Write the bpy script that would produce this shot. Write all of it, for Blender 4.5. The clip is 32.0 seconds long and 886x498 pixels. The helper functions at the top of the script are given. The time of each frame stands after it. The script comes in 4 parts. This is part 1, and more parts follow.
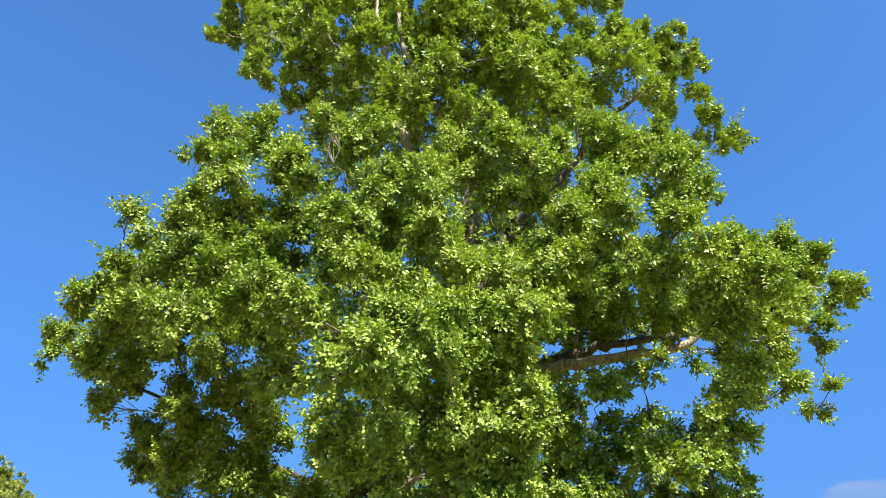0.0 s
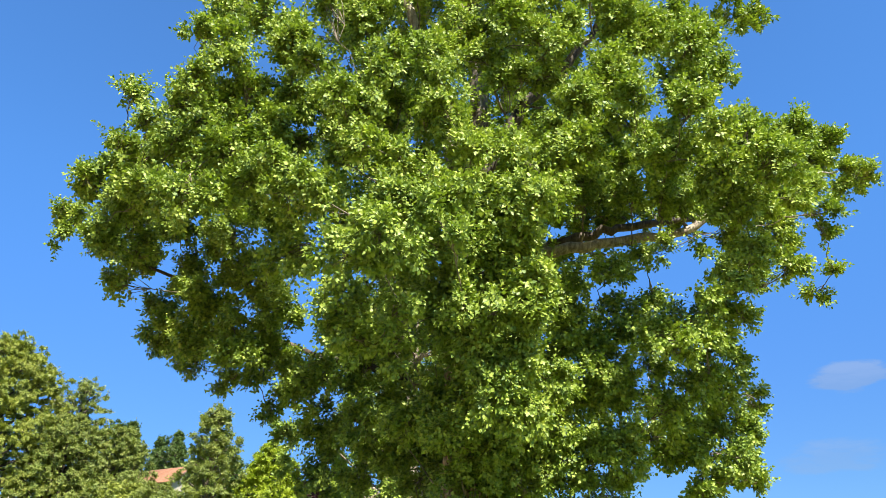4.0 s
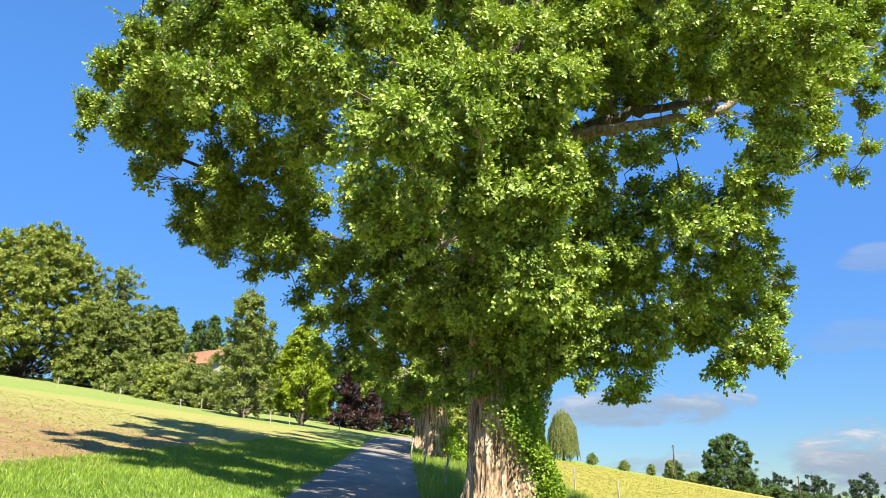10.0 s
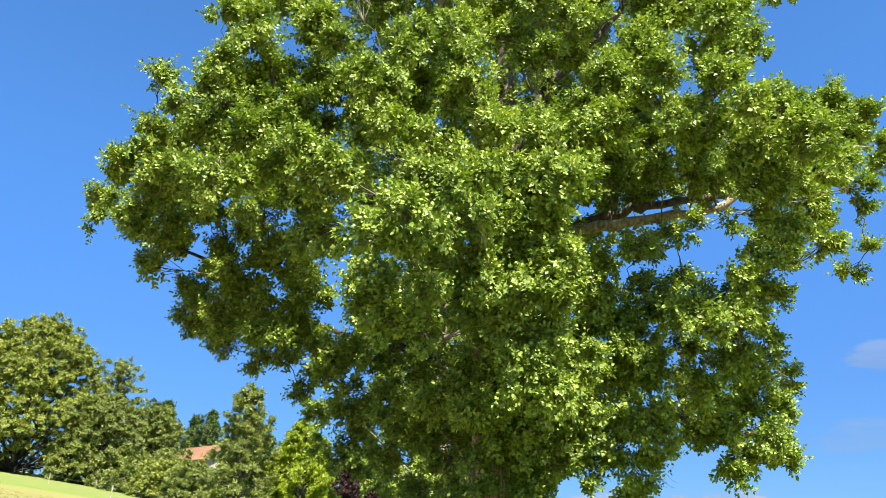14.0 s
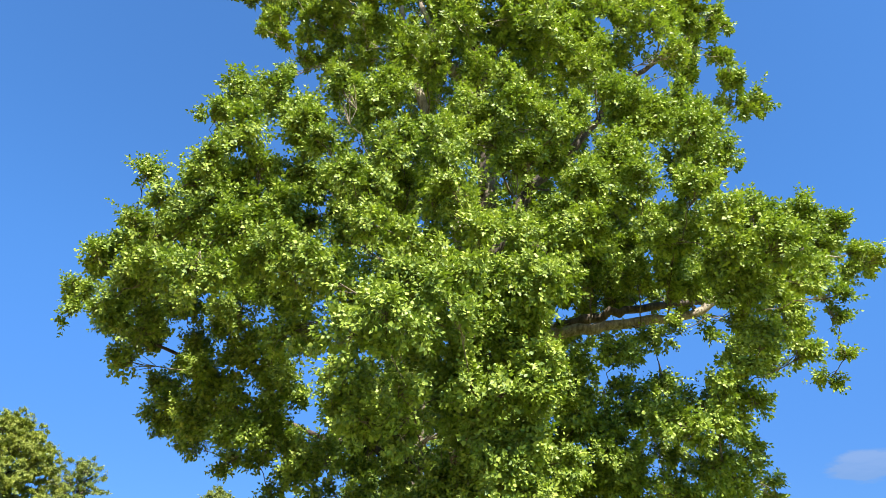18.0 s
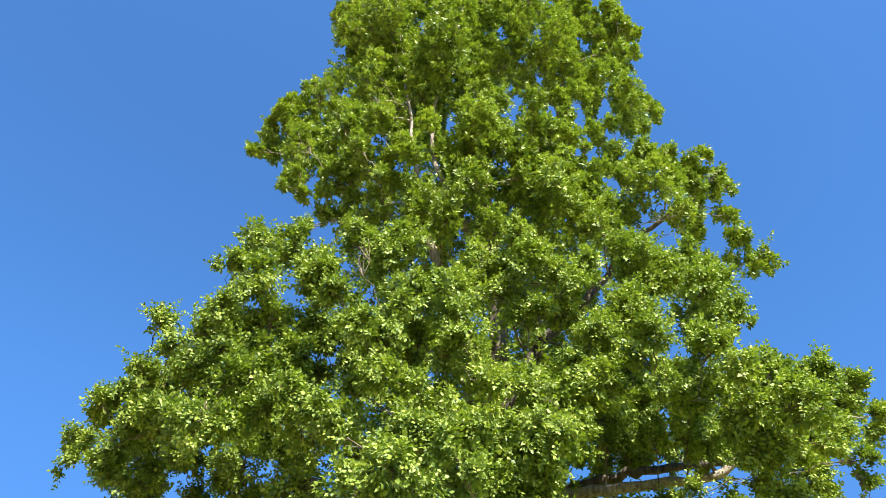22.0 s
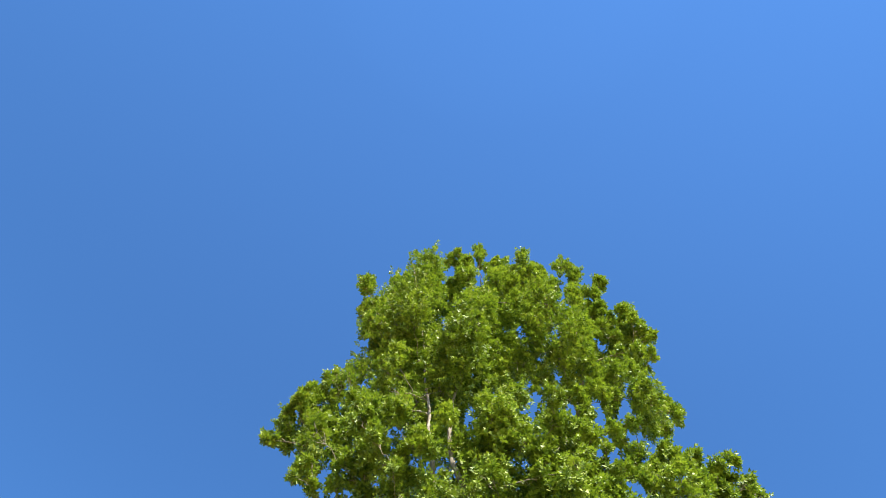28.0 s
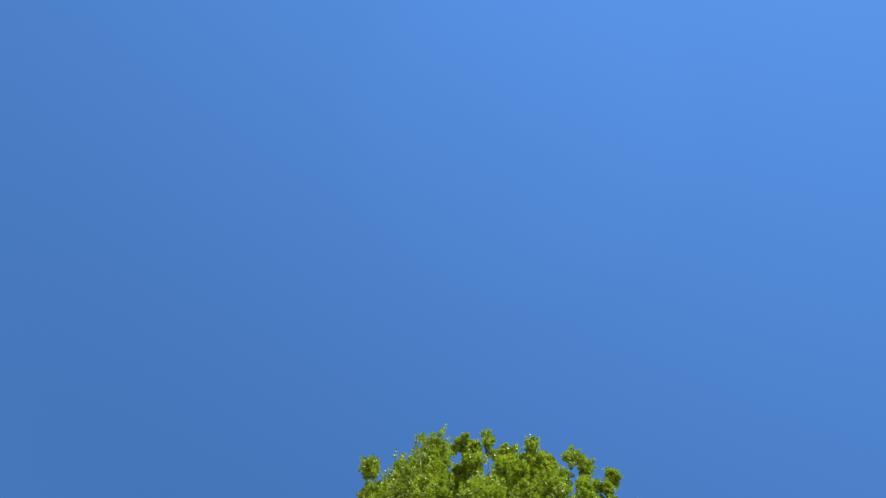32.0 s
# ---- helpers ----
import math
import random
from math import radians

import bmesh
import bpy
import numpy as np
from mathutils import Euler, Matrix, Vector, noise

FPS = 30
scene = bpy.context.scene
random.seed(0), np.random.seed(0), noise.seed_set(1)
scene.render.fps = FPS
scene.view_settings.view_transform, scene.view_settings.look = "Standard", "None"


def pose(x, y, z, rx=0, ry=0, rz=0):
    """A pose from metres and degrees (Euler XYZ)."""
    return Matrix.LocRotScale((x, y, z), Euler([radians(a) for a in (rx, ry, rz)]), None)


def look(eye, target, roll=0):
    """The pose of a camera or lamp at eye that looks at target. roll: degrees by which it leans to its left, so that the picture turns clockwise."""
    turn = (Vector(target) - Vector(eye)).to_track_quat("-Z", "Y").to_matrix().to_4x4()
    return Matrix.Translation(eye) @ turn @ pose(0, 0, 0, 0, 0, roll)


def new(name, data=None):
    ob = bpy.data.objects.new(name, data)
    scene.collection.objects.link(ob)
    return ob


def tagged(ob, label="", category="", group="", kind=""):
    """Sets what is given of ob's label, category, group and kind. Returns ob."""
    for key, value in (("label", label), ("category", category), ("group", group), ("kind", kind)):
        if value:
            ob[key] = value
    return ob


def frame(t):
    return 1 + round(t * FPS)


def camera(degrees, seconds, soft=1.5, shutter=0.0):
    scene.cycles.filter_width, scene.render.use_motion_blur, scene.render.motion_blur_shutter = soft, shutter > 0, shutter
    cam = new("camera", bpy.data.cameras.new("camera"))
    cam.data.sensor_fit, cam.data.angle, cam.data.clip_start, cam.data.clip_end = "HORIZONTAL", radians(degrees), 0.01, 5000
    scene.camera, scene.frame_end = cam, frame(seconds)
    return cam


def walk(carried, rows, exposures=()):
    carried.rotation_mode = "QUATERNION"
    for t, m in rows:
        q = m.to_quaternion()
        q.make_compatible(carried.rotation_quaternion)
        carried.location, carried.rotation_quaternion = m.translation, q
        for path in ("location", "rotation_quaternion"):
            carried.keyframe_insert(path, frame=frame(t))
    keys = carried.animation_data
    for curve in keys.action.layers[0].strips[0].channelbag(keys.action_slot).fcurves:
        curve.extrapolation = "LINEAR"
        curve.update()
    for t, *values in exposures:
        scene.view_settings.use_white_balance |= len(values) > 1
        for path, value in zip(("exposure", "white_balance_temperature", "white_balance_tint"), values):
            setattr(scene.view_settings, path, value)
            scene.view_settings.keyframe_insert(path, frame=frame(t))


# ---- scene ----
LENS = 61.3
cam = camera(LENS, 32.0, 0.6)
EYE = (0.0, 0.0, 1.6)
# seconds, yaw, pitch, roll of the camera, which turns where it stands
ROWS = [
    (0.0, -2.92, 35.76, -0.77), (0.5, -2.8, 34.51, -0.68), (1.0, -2.62, 33.31, -0.43), (1.5, -2.52, 32.12, -0.19),
    (2.0, -2.49, 31.04, -0.06), (2.5, -2.52, 30.02, -0.05), (3.0, -2.53, 29.01, -0.08), (3.5, -2.43, 27.92, -0.02),
    (5.5, -1.44, 23.44, -0.3), (6.0, -1.2, 22.33, -0.18), (6.5, -0.96, 21.31, 0.02), (7.0, -0.7, 20.4, 0.15),
    (7.5, -0.39, 19.62, 0.18), (8.0, -0.09, 18.99, 0.2), (8.5, 0.09, 18.45, 0.15), (9.0, 0.1, 18.04, 0.07),
    (9.5, 0.0, 17.9, 0.0), (10.0, -0.15, 18.09, 0.01), (10.5, -0.28, 18.64, -0.06), (11.0, -0.35, 19.43, -0.09),
    (11.5, -0.32, 20.33, -0.1), (12.0, -0.2, 21.28, -0.05), (12.5, 0.01, 22.26, 0.1), (13.0, 0.16, 23.23, 0.22),
    (13.5, 0.21, 24.22, 0.3), (14.0, 0.13, 25.25, 0.47), (14.5, -0.14, 26.25, 0.52), (16.5, -1.45, 29.93, 1.04),
    (17.0, -1.6, 30.84, 0.96), (17.5, -1.61, 31.79, 0.9), (18.0, -1.53, 32.92, 0.91), (18.5, -1.32, 34.22, 1.08),
    (19.0, -1.1, 35.64, 1.36), (19.5, -0.82, 37.06, 1.69), (20.0, -0.59, 38.41, 2.03), (20.5, -0.36, 39.8, 2.25),
    (21.0, -0.2, 41.26, 2.43), (21.5, -0.08, 42.85, 2.54), (22.0, 0.02, 44.51, 2.7), (22.5, 0.08, 46.25, 3.01),
    (23.0, 0.17, 48.0, 3.26), (23.5, 0.31, 49.75, 3.53), (24.0, 0.61, 51.43, 3.8), (24.5, 1.25, 53.01, 4.39),
    (25.0, 2.13, 54.67, 5.3), (25.5, 2.94, 56.48, 6.13), (27.5, 5.46, 64.6, 8.8), (28.0, 7.02, 66.48, 10.62),
    (28.5, 8.86, 68.44, 13.0), (29.0, 10.37, 70.25, 15.01), (29.5, 12.02, 72.05, 17.14), (30.0, 13.76, 73.68, 18.93),
    (30.5, 16.18, 75.1, 21.47), (31.0, 18.96, 76.49, 23.99), (31.5, 22.15, 77.93, 26.99), (32.0, 26.92, 79.25, 32.2),
]
walk(cam, [(t, pose(*EYE, 0, 0, yaw) @ pose(0, 0, 0, 90 + pitch) @ pose(0, 0, 0, 0, 0, roll)) for t, yaw, pitch, roll in ROWS],
     [(0.0, 1.6), (22.0, 1.6), (25.0, 1.53), (28, 1.42), (30, 1.30), (32, 1.14)])

# ---- light ----
SUN_WAY = Vector((0.40, -0.917, 1.2)).normalized()      # towards the sun
SUN_ELEVATION = math.asin(SUN_WAY.z)
SUN_TURN = math.atan2(SUN_WAY.x, SUN_WAY.y)

world = bpy.data.worlds.new("sky")
scene.world = world
world.use_nodes = True
wn, wl = world.node_tree.nodes, world.node_tree.links
wn.clear()


def wnode(kind, **settings):
    n = wn.new(kind)
    for key, value in settings.items():
        n.inputs[key.replace("_", " ")].default_value = value
    return n


sky = wn.new("ShaderNodeTexSky")
sky.sky_type = "NISHITA"
sky.sun_disc = False
sky.sun_elevation, sky.sun_rotation = SUN_ELEVATION, SUN_TURN
sky.altitude, sky.air_density, sky.dust_density, sky.ozone_density = 500, 1.0, 0.05, 2.2
way = wn.new("ShaderNodeTexCoord")
split = wn.new("ShaderNodeSeparateXYZ")
wl.new(way.outputs["Generated"], split.inputs[0])


def wmath(kind, a, b=0.0):
    n = wn.new("ShaderNodeMath")
    n.operation = kind
    for i, v in enumerate((a, b)):
        if isinstance(v, (int, float)):
            n.inputs[i].default_value = v
        else:
            wl.new(v, n.inputs[i])
    return n.outputs[0]


def wstep(v, lo, hi, top=1.0):
    n = wn.new("ShaderNodeMapRange")
    n.interpolation_type = "SMOOTHSTEP"
    for key, value in (("From Min", lo), ("From Max", hi), ("To Min", 0.0), ("To Max", top)):
        n.inputs[key].default_value = value
    wl.new(v, n.inputs["Value"])
    return n.outputs[0]


squash = wn.new("ShaderNodeMapping")
squash.inputs["Scale"].default_value = (1, 1, 3.2)
wl.new(way.outputs["Generated"], squash.inputs["Vector"])
puffs = wnode("ShaderNodeTexNoise", Scale=9.0, Detail=10.0, Roughness=0.6, Distortion=0.3)
wl.new(squash.outputs[0], puffs.inputs["Vector"])
bearing = wmath("ARCTAN2", split.outputs["X"], split.outputs["Y"])
height = wmath("ARCSINE", split.outputs["Z"])
# banks of cloud low in the sky: bearing, height, half-width, half-height, density
BANKS = [(0.259, 0.105, 0.14, 0.023, 0.8), (0.489, 0.032, 0.099, 0.04, 0.95), (0.273, 0.031, 0.06, 0.019, 0.75), (0.551, 0.263, 0.045, 0.017, 0.35), (0.514, 0.175, 0.067, 0.017, 0.22), (-0.089, 0.006, 0.072, 0.014, 0.5)]
cover, crest = 0.0, 0.0
for az, el, wide, high, dense in BANKS:
    u = wmath("DIVIDE", wmath("SUBTRACT", bearing, az), wide)
    v = wmath("DIVIDE", wmath("SUBTRACT", height, el), high)
    round_ = wmath("SUBTRACT", 1.0, wmath("ADD", wmath("MULTIPLY", u, u), wmath("MULTIPLY", v, v)))
    ragged = wmath("ADD", round_, wmath("MULTIPLY", wmath("SUBTRACT", puffs.outputs["Fac"], 0.5), 5.4))
    cloud = wstep(ragged, -0.15, 0.75, dense)
    crest = wmath("MAXIMUM", crest, wmath("MULTIPLY", cloud, wstep(wmath("ADD", v, wmath("MULTIPLY", wmath("SUBTRACT", puffs.outputs["Fac"], 0.5), 5.0)), -0.3, 1.1)))
    cover = wmath("MAXIMUM", cover, cloud)
# sunlit white tops and shaded grey undersides painted into the cloud colour
tone = wn.new("ShaderNodeMix")
tone.data_type = "RGBA"
tone.inputs["A"].default_value = (1.5, 1.85, 2.35, 1)
tone.inputs["B"].default_value = (3.1, 3.2, 3.4, 1)
wl.new(crest, tone.inputs["Factor"])
tint = wn.new("ShaderNodeMix")
tint.data_type, tint.blend_type = "RGBA", "MULTIPLY"
tint.inputs["Factor"].default_value = 1.0
hue = wn.new("ShaderNodeValToRGB")
hue.color_ramp.interpolation = "B_SPLINE"
stops = hue.color_ramp.elements
stops[0].position, stops[0].color = 0.0, (0.158, 0.213, 0.272, 1)
stops[1].position, stops[1].color = 0.97, (0.40, 0.68, 0.93, 1)
stops.new(0.14).color = (0.178, 0.28, 0.395, 1)
stops.new(0.32).color = (0.225, 0.39, 0.60, 1)
stops.new(0.50).color = (0.30, 0.56, 0.79, 1)
stops.new(0.78).color = (0.32, 0.555, 0.775, 1)
wl.new(split.outputs["Z"], hue.inputs[0])
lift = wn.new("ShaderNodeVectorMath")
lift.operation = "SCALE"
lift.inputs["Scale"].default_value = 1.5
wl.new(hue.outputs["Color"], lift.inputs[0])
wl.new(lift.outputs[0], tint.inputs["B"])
wl.new(sky.outputs[0], tint.inputs["A"])
mix = wn.new("ShaderNodeMix")
mix.data_type = "RGBA"
wl.new(cover, mix.inputs["Factor"])
wl.new(tint.outputs["Result"], mix.inputs["A"])
wl.new(tone.outputs["Result"], mix.inputs["B"])
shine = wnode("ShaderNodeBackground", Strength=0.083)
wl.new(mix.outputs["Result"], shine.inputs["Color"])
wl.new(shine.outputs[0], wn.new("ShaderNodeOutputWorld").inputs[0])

sun = new("sun", bpy.data.lights.new("sun", "SUN"))
sun.data.energy, sun.data.angle, sun.data.color = 5.0, radians(0.53), (1.0, 0.93, 0.80)
sun.matrix_world = look((0, 0, 60), Vector((0, 0, 60)) - SUN_WAY)


# ---- materials ----
def shader(name):
    m = bpy.data.materials.new(name)
    m.use_nodes = True
    nodes, links = m.node_tree.nodes, m.node_tree.links
    return m, nodes, links, nodes["Principled BSDF"]


def ramp(nodes, stops):
    r = nodes.new("ShaderNodeValToRGB")
    e = r.color_ramp.elements
    e[0].position, e[0].color = stops[0][0], (*stops[0][1], 1)
    e[1].position, e[1].color = stops[-1][0], (*stops[-1][1], 1)
    for p, c in stops[1:-1]:
        e.new(p).color = (*c, 1)
    return r


def noise_of(nodes, links, scale, detail=4.0, rough=0.6, stretch=(1, 1, 1), space="Object"):
    co = nodes.new("ShaderNodeTexCoord")
    mp = nodes.new("ShaderNodeMapping")
    mp.inputs["Scale"].default_value = stretch
    links.new(co.outputs[space], mp.inputs[0])
    n = nodes.new("ShaderNodeTexNoise")
    n.inputs["Scale"].default_value, n.inputs["Detail"].default_value, n.inputs["Roughness"].default_value = scale, detail, rough
    links.new(mp.outputs[0], n.inputs["Vector"])
    return n.outputs["Fac"]


def blend(nodes, links, fac, a, b, kind="MIX"):
    m = nodes.new("ShaderNodeMix")
    m.data_type, m.blend_type = "RGBA", kind
    for key, value in (("Factor", fac), ("A", a), ("B", b)):
        if isinstance(value, (int, float)):
            m.inputs[key].default_value = value
        elif isinstance(value, tuple):
            m.inputs[key].default_value = (*value, 1)
        else:
            links.new(value, m.inputs[key])
    return m.outputs["Result"]


def bump(nodes, links, bsdf, height, strength, distance):
    b = nodes.new("ShaderNodeBump")
    b.inputs["Strength"].default_value, b.inputs["Distance"].default_value = strength, distance
    links.new(height, b.inputs["Height"])
    links.new(b.outputs[0], bsdf.inputs["Normal"])


def leaf_material(name, stops, through_colour, gloss=0.42, thin=0.27):
    """Leaf blades: each one its own green, glossy above, letting some sun through."""
    m, nodes, links, bsdf = shader(name)
    geo = nodes.new("ShaderNodeNewGeometry")
    r = ramp(nodes, stops)
    links.new(geo.outputs["Random Per Island"], r.inputs[0])
    patch = noise_of(nodes, links, 0.55, 2.0)
    tone = ramp(nodes, [(0.35, (0.82, 0.86, 0.8)), (0.65, (1.12, 1.08, 1.0))])
    links.new(patch, tone.inputs[0])
    colour = blend(nodes, links, 1.0, r.outputs[0], tone.outputs[0], "MULTIPLY")
    links.new(colour, bsdf.inputs["Base Color"])
    bsdf.inputs["Roughness"].default_value = gloss
    bsdf.inputs["Specular IOR Level"].default_value = 0.36
    lucent = nodes.new("ShaderNodeBsdfTranslucent")
    links.new(blend(nodes, links, 1.0, colour, through_colour, "MULTIPLY"), lucent.inputs["Color"])
    both = nodes.new("ShaderNodeMixShader")
    both.inputs[0].default_value = thin
    links.new(bsdf.outputs[0], both.inputs[1])
    links.new(lucent.outputs[0], both.inputs[2])
    links.new(both.outputs[0], nodes["Material Output"].inputs[0])
    return m


def bark_material(name, dark, mid, pale, scale=9.0, depth=0.02):
    m, nodes, links, bsdf = shader(name)
    ridge = noise_of(nodes, links, scale, 6.0, 0.65, (1, 1, 0.16))
    fleck = noise_of(nodes, links, scale * 3.5, 4.0, 0.6, (1, 1, 0.5))
    r = ramp(nodes, [(0.36, dark), (0.5, mid), (0.66, pale)])
    links.new(ridge, r.inputs[0])
    f = ramp(nodes, [(0.35, (0.6, 0.58, 0.55)), (0.65, (1.15, 1.12, 1.08))])
    links.new(fleck, f.inputs[0])
    links.new(blend(nodes, links, 0.8, r.outputs[0], f.outputs[0], "MULTIPLY"), bsdf.inputs["Base Color"])
    bsdf.inputs["Roughness"].default_value = 0.92
    bump(nodes, links, bsdf, ridge, 0.9, depth)
    return m


POPLAR_LEAF = leaf_material("poplar_leaf", [(0.0, (0.09, 0.15, 0.03)), (0.45, (0.22, 0.30, 0.046)), (0.8, (0.295, 0.372, 0.058)), (1.0, (0.325, 0.385, 0.085))], (1.15, 1.3, 0.5), 0.5, 0.22)
IVY_LEAF = leaf_material("climber_leaf", [(0.0, (0.0784, 0.148, 0.00962)), (0.5, (0.147, 0.24, 0.0133)), (1.0, (0.226, 0.306, 0.0207))], (1.8, 1.7, 0.7), 0.5)
OAK_LEAF = leaf_material("broad_leaf", [(0.0, (0.12, 0.16, 0.024)), (0.6, (0.215, 0.25, 0.04)), (1.0, (0.31, 0.33, 0.066))], (1.4, 1.5, 0.6), 0.55, 0.2)
HEDGE_LEAF = leaf_material("hedge_leaf", [(0.0, (0.09, 0.13, 0.024)), (0.6, (0.165, 0.205, 0.04)), (1.0, (0.26, 0.28, 0.08))], (1.4, 1.5, 0.6), 0.55, 0.2)
BIRCH_LEAF = leaf_material("birch_leaf", [(0.0, (0.104, 0.142, 0.0281)), (0.6, (0.179, 0.222, 0.0518)), (1.0, (0.273, 0.302, 0.104))], (1.6, 1.6, 0.7), 0.55)
LIME_LEAF = leaf_material("lime_leaf", [(0.0, (0.155, 0.21, 0.012)), (0.6, (0.27, 0.34, 0.022)), (1.0, (0.37, 0.43, 0.045))], (1.4, 1.5, 0.5), 0.5, 0.35)
COPPER_LEAF = leaf_material("copper_leaf", [(0.0, (0.0222, 0.00962, 0.0104)), (0.6, (0.0459, 0.0192, 0.0192)), (1.0, (0.0866, 0.0429, 0.0392))], (1.5, 0.9, 0.9), 0.5)
DARK_LEAF = leaf_material("dark_leaf", [(0.0, (0.0422, 0.0799, 0.0192)), (0.6, (0.0703, 0.12, 0.0266)), (1.0, (0.113, 0.16, 0.0363))], (1.5, 1.5, 0.7), 0.6)
# horizon wood: distance haze mixed into the leaf colour, bluer than dark_leaf
HAZED_LEAF = leaf_material("hazed_leaf", [(0.0, (0.030, 0.052, 0.030)), (0.6, (0.045, 0.075, 0.040)), (1.0, (0.07, 0.10, 0.052))], (1.0, 1.2, 0.8), 0.6, 0.15)
WILLOW_LEAF = leaf_material("willow_leaf", [(0.0, (0.10, 0.13, 0.03)), (0.6, (0.18, 0.21, 0.05)), (1.0, (0.27, 0.29, 0.08))], (1.4, 1.5, 0.7), 0.55)
GRASS_BLADE = leaf_material("grass_blade", [(0.0, (0.105, 0.175, 0.02)), (0.6, (0.19, 0.29, 0.03)), (1.0, (0.30, 0.37, 0.06))], (1.5, 1.6, 0.6), 0.5)
CROP_BLADE = leaf_material("crop_blade", [(0.0, (0.215, 0.2, 0.0237)), (0.6, (0.259, 0.233, 0.0311)), (1.0, (0.311, 0.27, 0.0481))], (1.4, 1.4, 0.7), 0.6)
HAY_BLADE = leaf_material("hay_blade", [(0.0, (0.14, 0.17, 0.025)), (0.6, (0.24, 0.255, 0.05)), (1.0, (0.36, 0.33, 0.11))], (1.5, 1.5, 0.7), 0.6)
BARK = bark_material("poplar_bark", (0.055, 0.032, 0.016), (0.33, 0.225, 0.13), (0.66, 0.53, 0.37), 11.0, 0.05)
LIMB_BARK = bark_material("limb_bark", (0.0518, 0.0407, 0.0296), (0.141, 0.115, 0.0851), (0.311, 0.266, 0.207), 11.0, 0.012)
PALE_BARK = bark_material("pale_bark", (0.118, 0.0962, 0.074), (0.266, 0.229, 0.178), (0.414, 0.37, 0.303), 12.0, 0.008)
BROWN_BARK = bark_material("brown_bark", (0.0222, 0.0178, 0.0148), (0.0666, 0.0518, 0.0407), (0.133, 0.111, 0.0888), 8.0, 0.02)
GREY_WOOD = bark_material("weathered_wood", (0.18, 0.16, 0.13), (0.33, 0.30, 0.25), (0.5, 0.47, 0.40), 24.0, 0.004)


def plain(name, colour, rough=0.7, metal=0.0, spread=0.15, scale=6.0):
    m, nodes, links, bsdf = shader(name)
    n = noise_of(nodes, links, scale, 5.0)
    r = ramp(nodes, [(0.3, tuple(c * (1 - spread) for c in colour)), (0.7, tuple(c * (1 + spread) for c in colour))])
    links.new(n, r.inputs[0])
    links.new(r.outputs[0], bsdf.inputs["Base Color"])
    bsdf.inputs["Roughness"].default_value, bsdf.inputs["Metallic"].default_value = rough, metal
    return m


WIRE = plain("fence_wire", (0.259, 0.259, 0.244), 0.4, 0.8)
TILE = plain("roof_tile", (0.222, 0.0999, 0.0518), 0.8, 0, 0.35, 3.0)
PLASTER = plain("plaster", (0.311, 0.289, 0.244), 0.85)
TIMBER = plain("dark_timber", (0.0666, 0.0444, 0.0296), 0.8)

# ---- the hillside ----
def hill(x, y):
    """Height of the ground: a slope that climbs ahead and to the west, and falls away far off."""
    far = max(0.0, y - 118)
    h = 0.083 * (y - far) - 0.045 * far - (0.15 if x < 4 else 0.15 * 4 / x + 0.178 * (x - 4) / x) * x
    top, foot = 24.0, -9.0
    if h > top - 8:
        h = top - 8 * math.exp(-(h - top + 8) / 8)
    if h < foot + 8:
        h = foot + 8 * math.exp((h - foot - 8) / 8)
    return h


def road_x(y):
    """The middle of the lane."""
    return -0.76 - 0.051 * y + (0.0 if y < 56 else 0.006 * (y - 56) ** 2)


ROAD_HALF = 1.24


def mesh_of(name, verts, faces):
    me = bpy.data.meshes.new(name)
    verts, faces = np.asarray(verts, np.float32), np.asarray(faces, np.int32)
    k = faces.shape[1]
    me.vertices.add(len(verts))
    me.vertices.foreach_set("co", verts.ravel())
    me.loops.add(faces.size)
    me.loops.foreach_set("vertex_index", faces.ravel())
    me.polygons.add(len(faces))
    me.polygons.foreach_set("loop_start", np.arange(0, faces.size, k, dtype=np.int32))
    me.update(calc_edges=True)
    return me


def put(name, me, material, parent=None, label="", smooth=False):
    me.materials.append(material)
    if smooth:
        me.polygons.foreach_set("use_smooth", np.ones(len(me.polygons), bool))
    ob = new(name, me)
    if parent is not None:
        ob.parent = parent
    if label:
        tagged(ob, label)
    return ob


def thing(name, at, label, category, group="", kind=""):
    e = new(name)
    e.location = at
    bpy.context.view_layer.update()
    return tagged(e, label, category, group, kind)


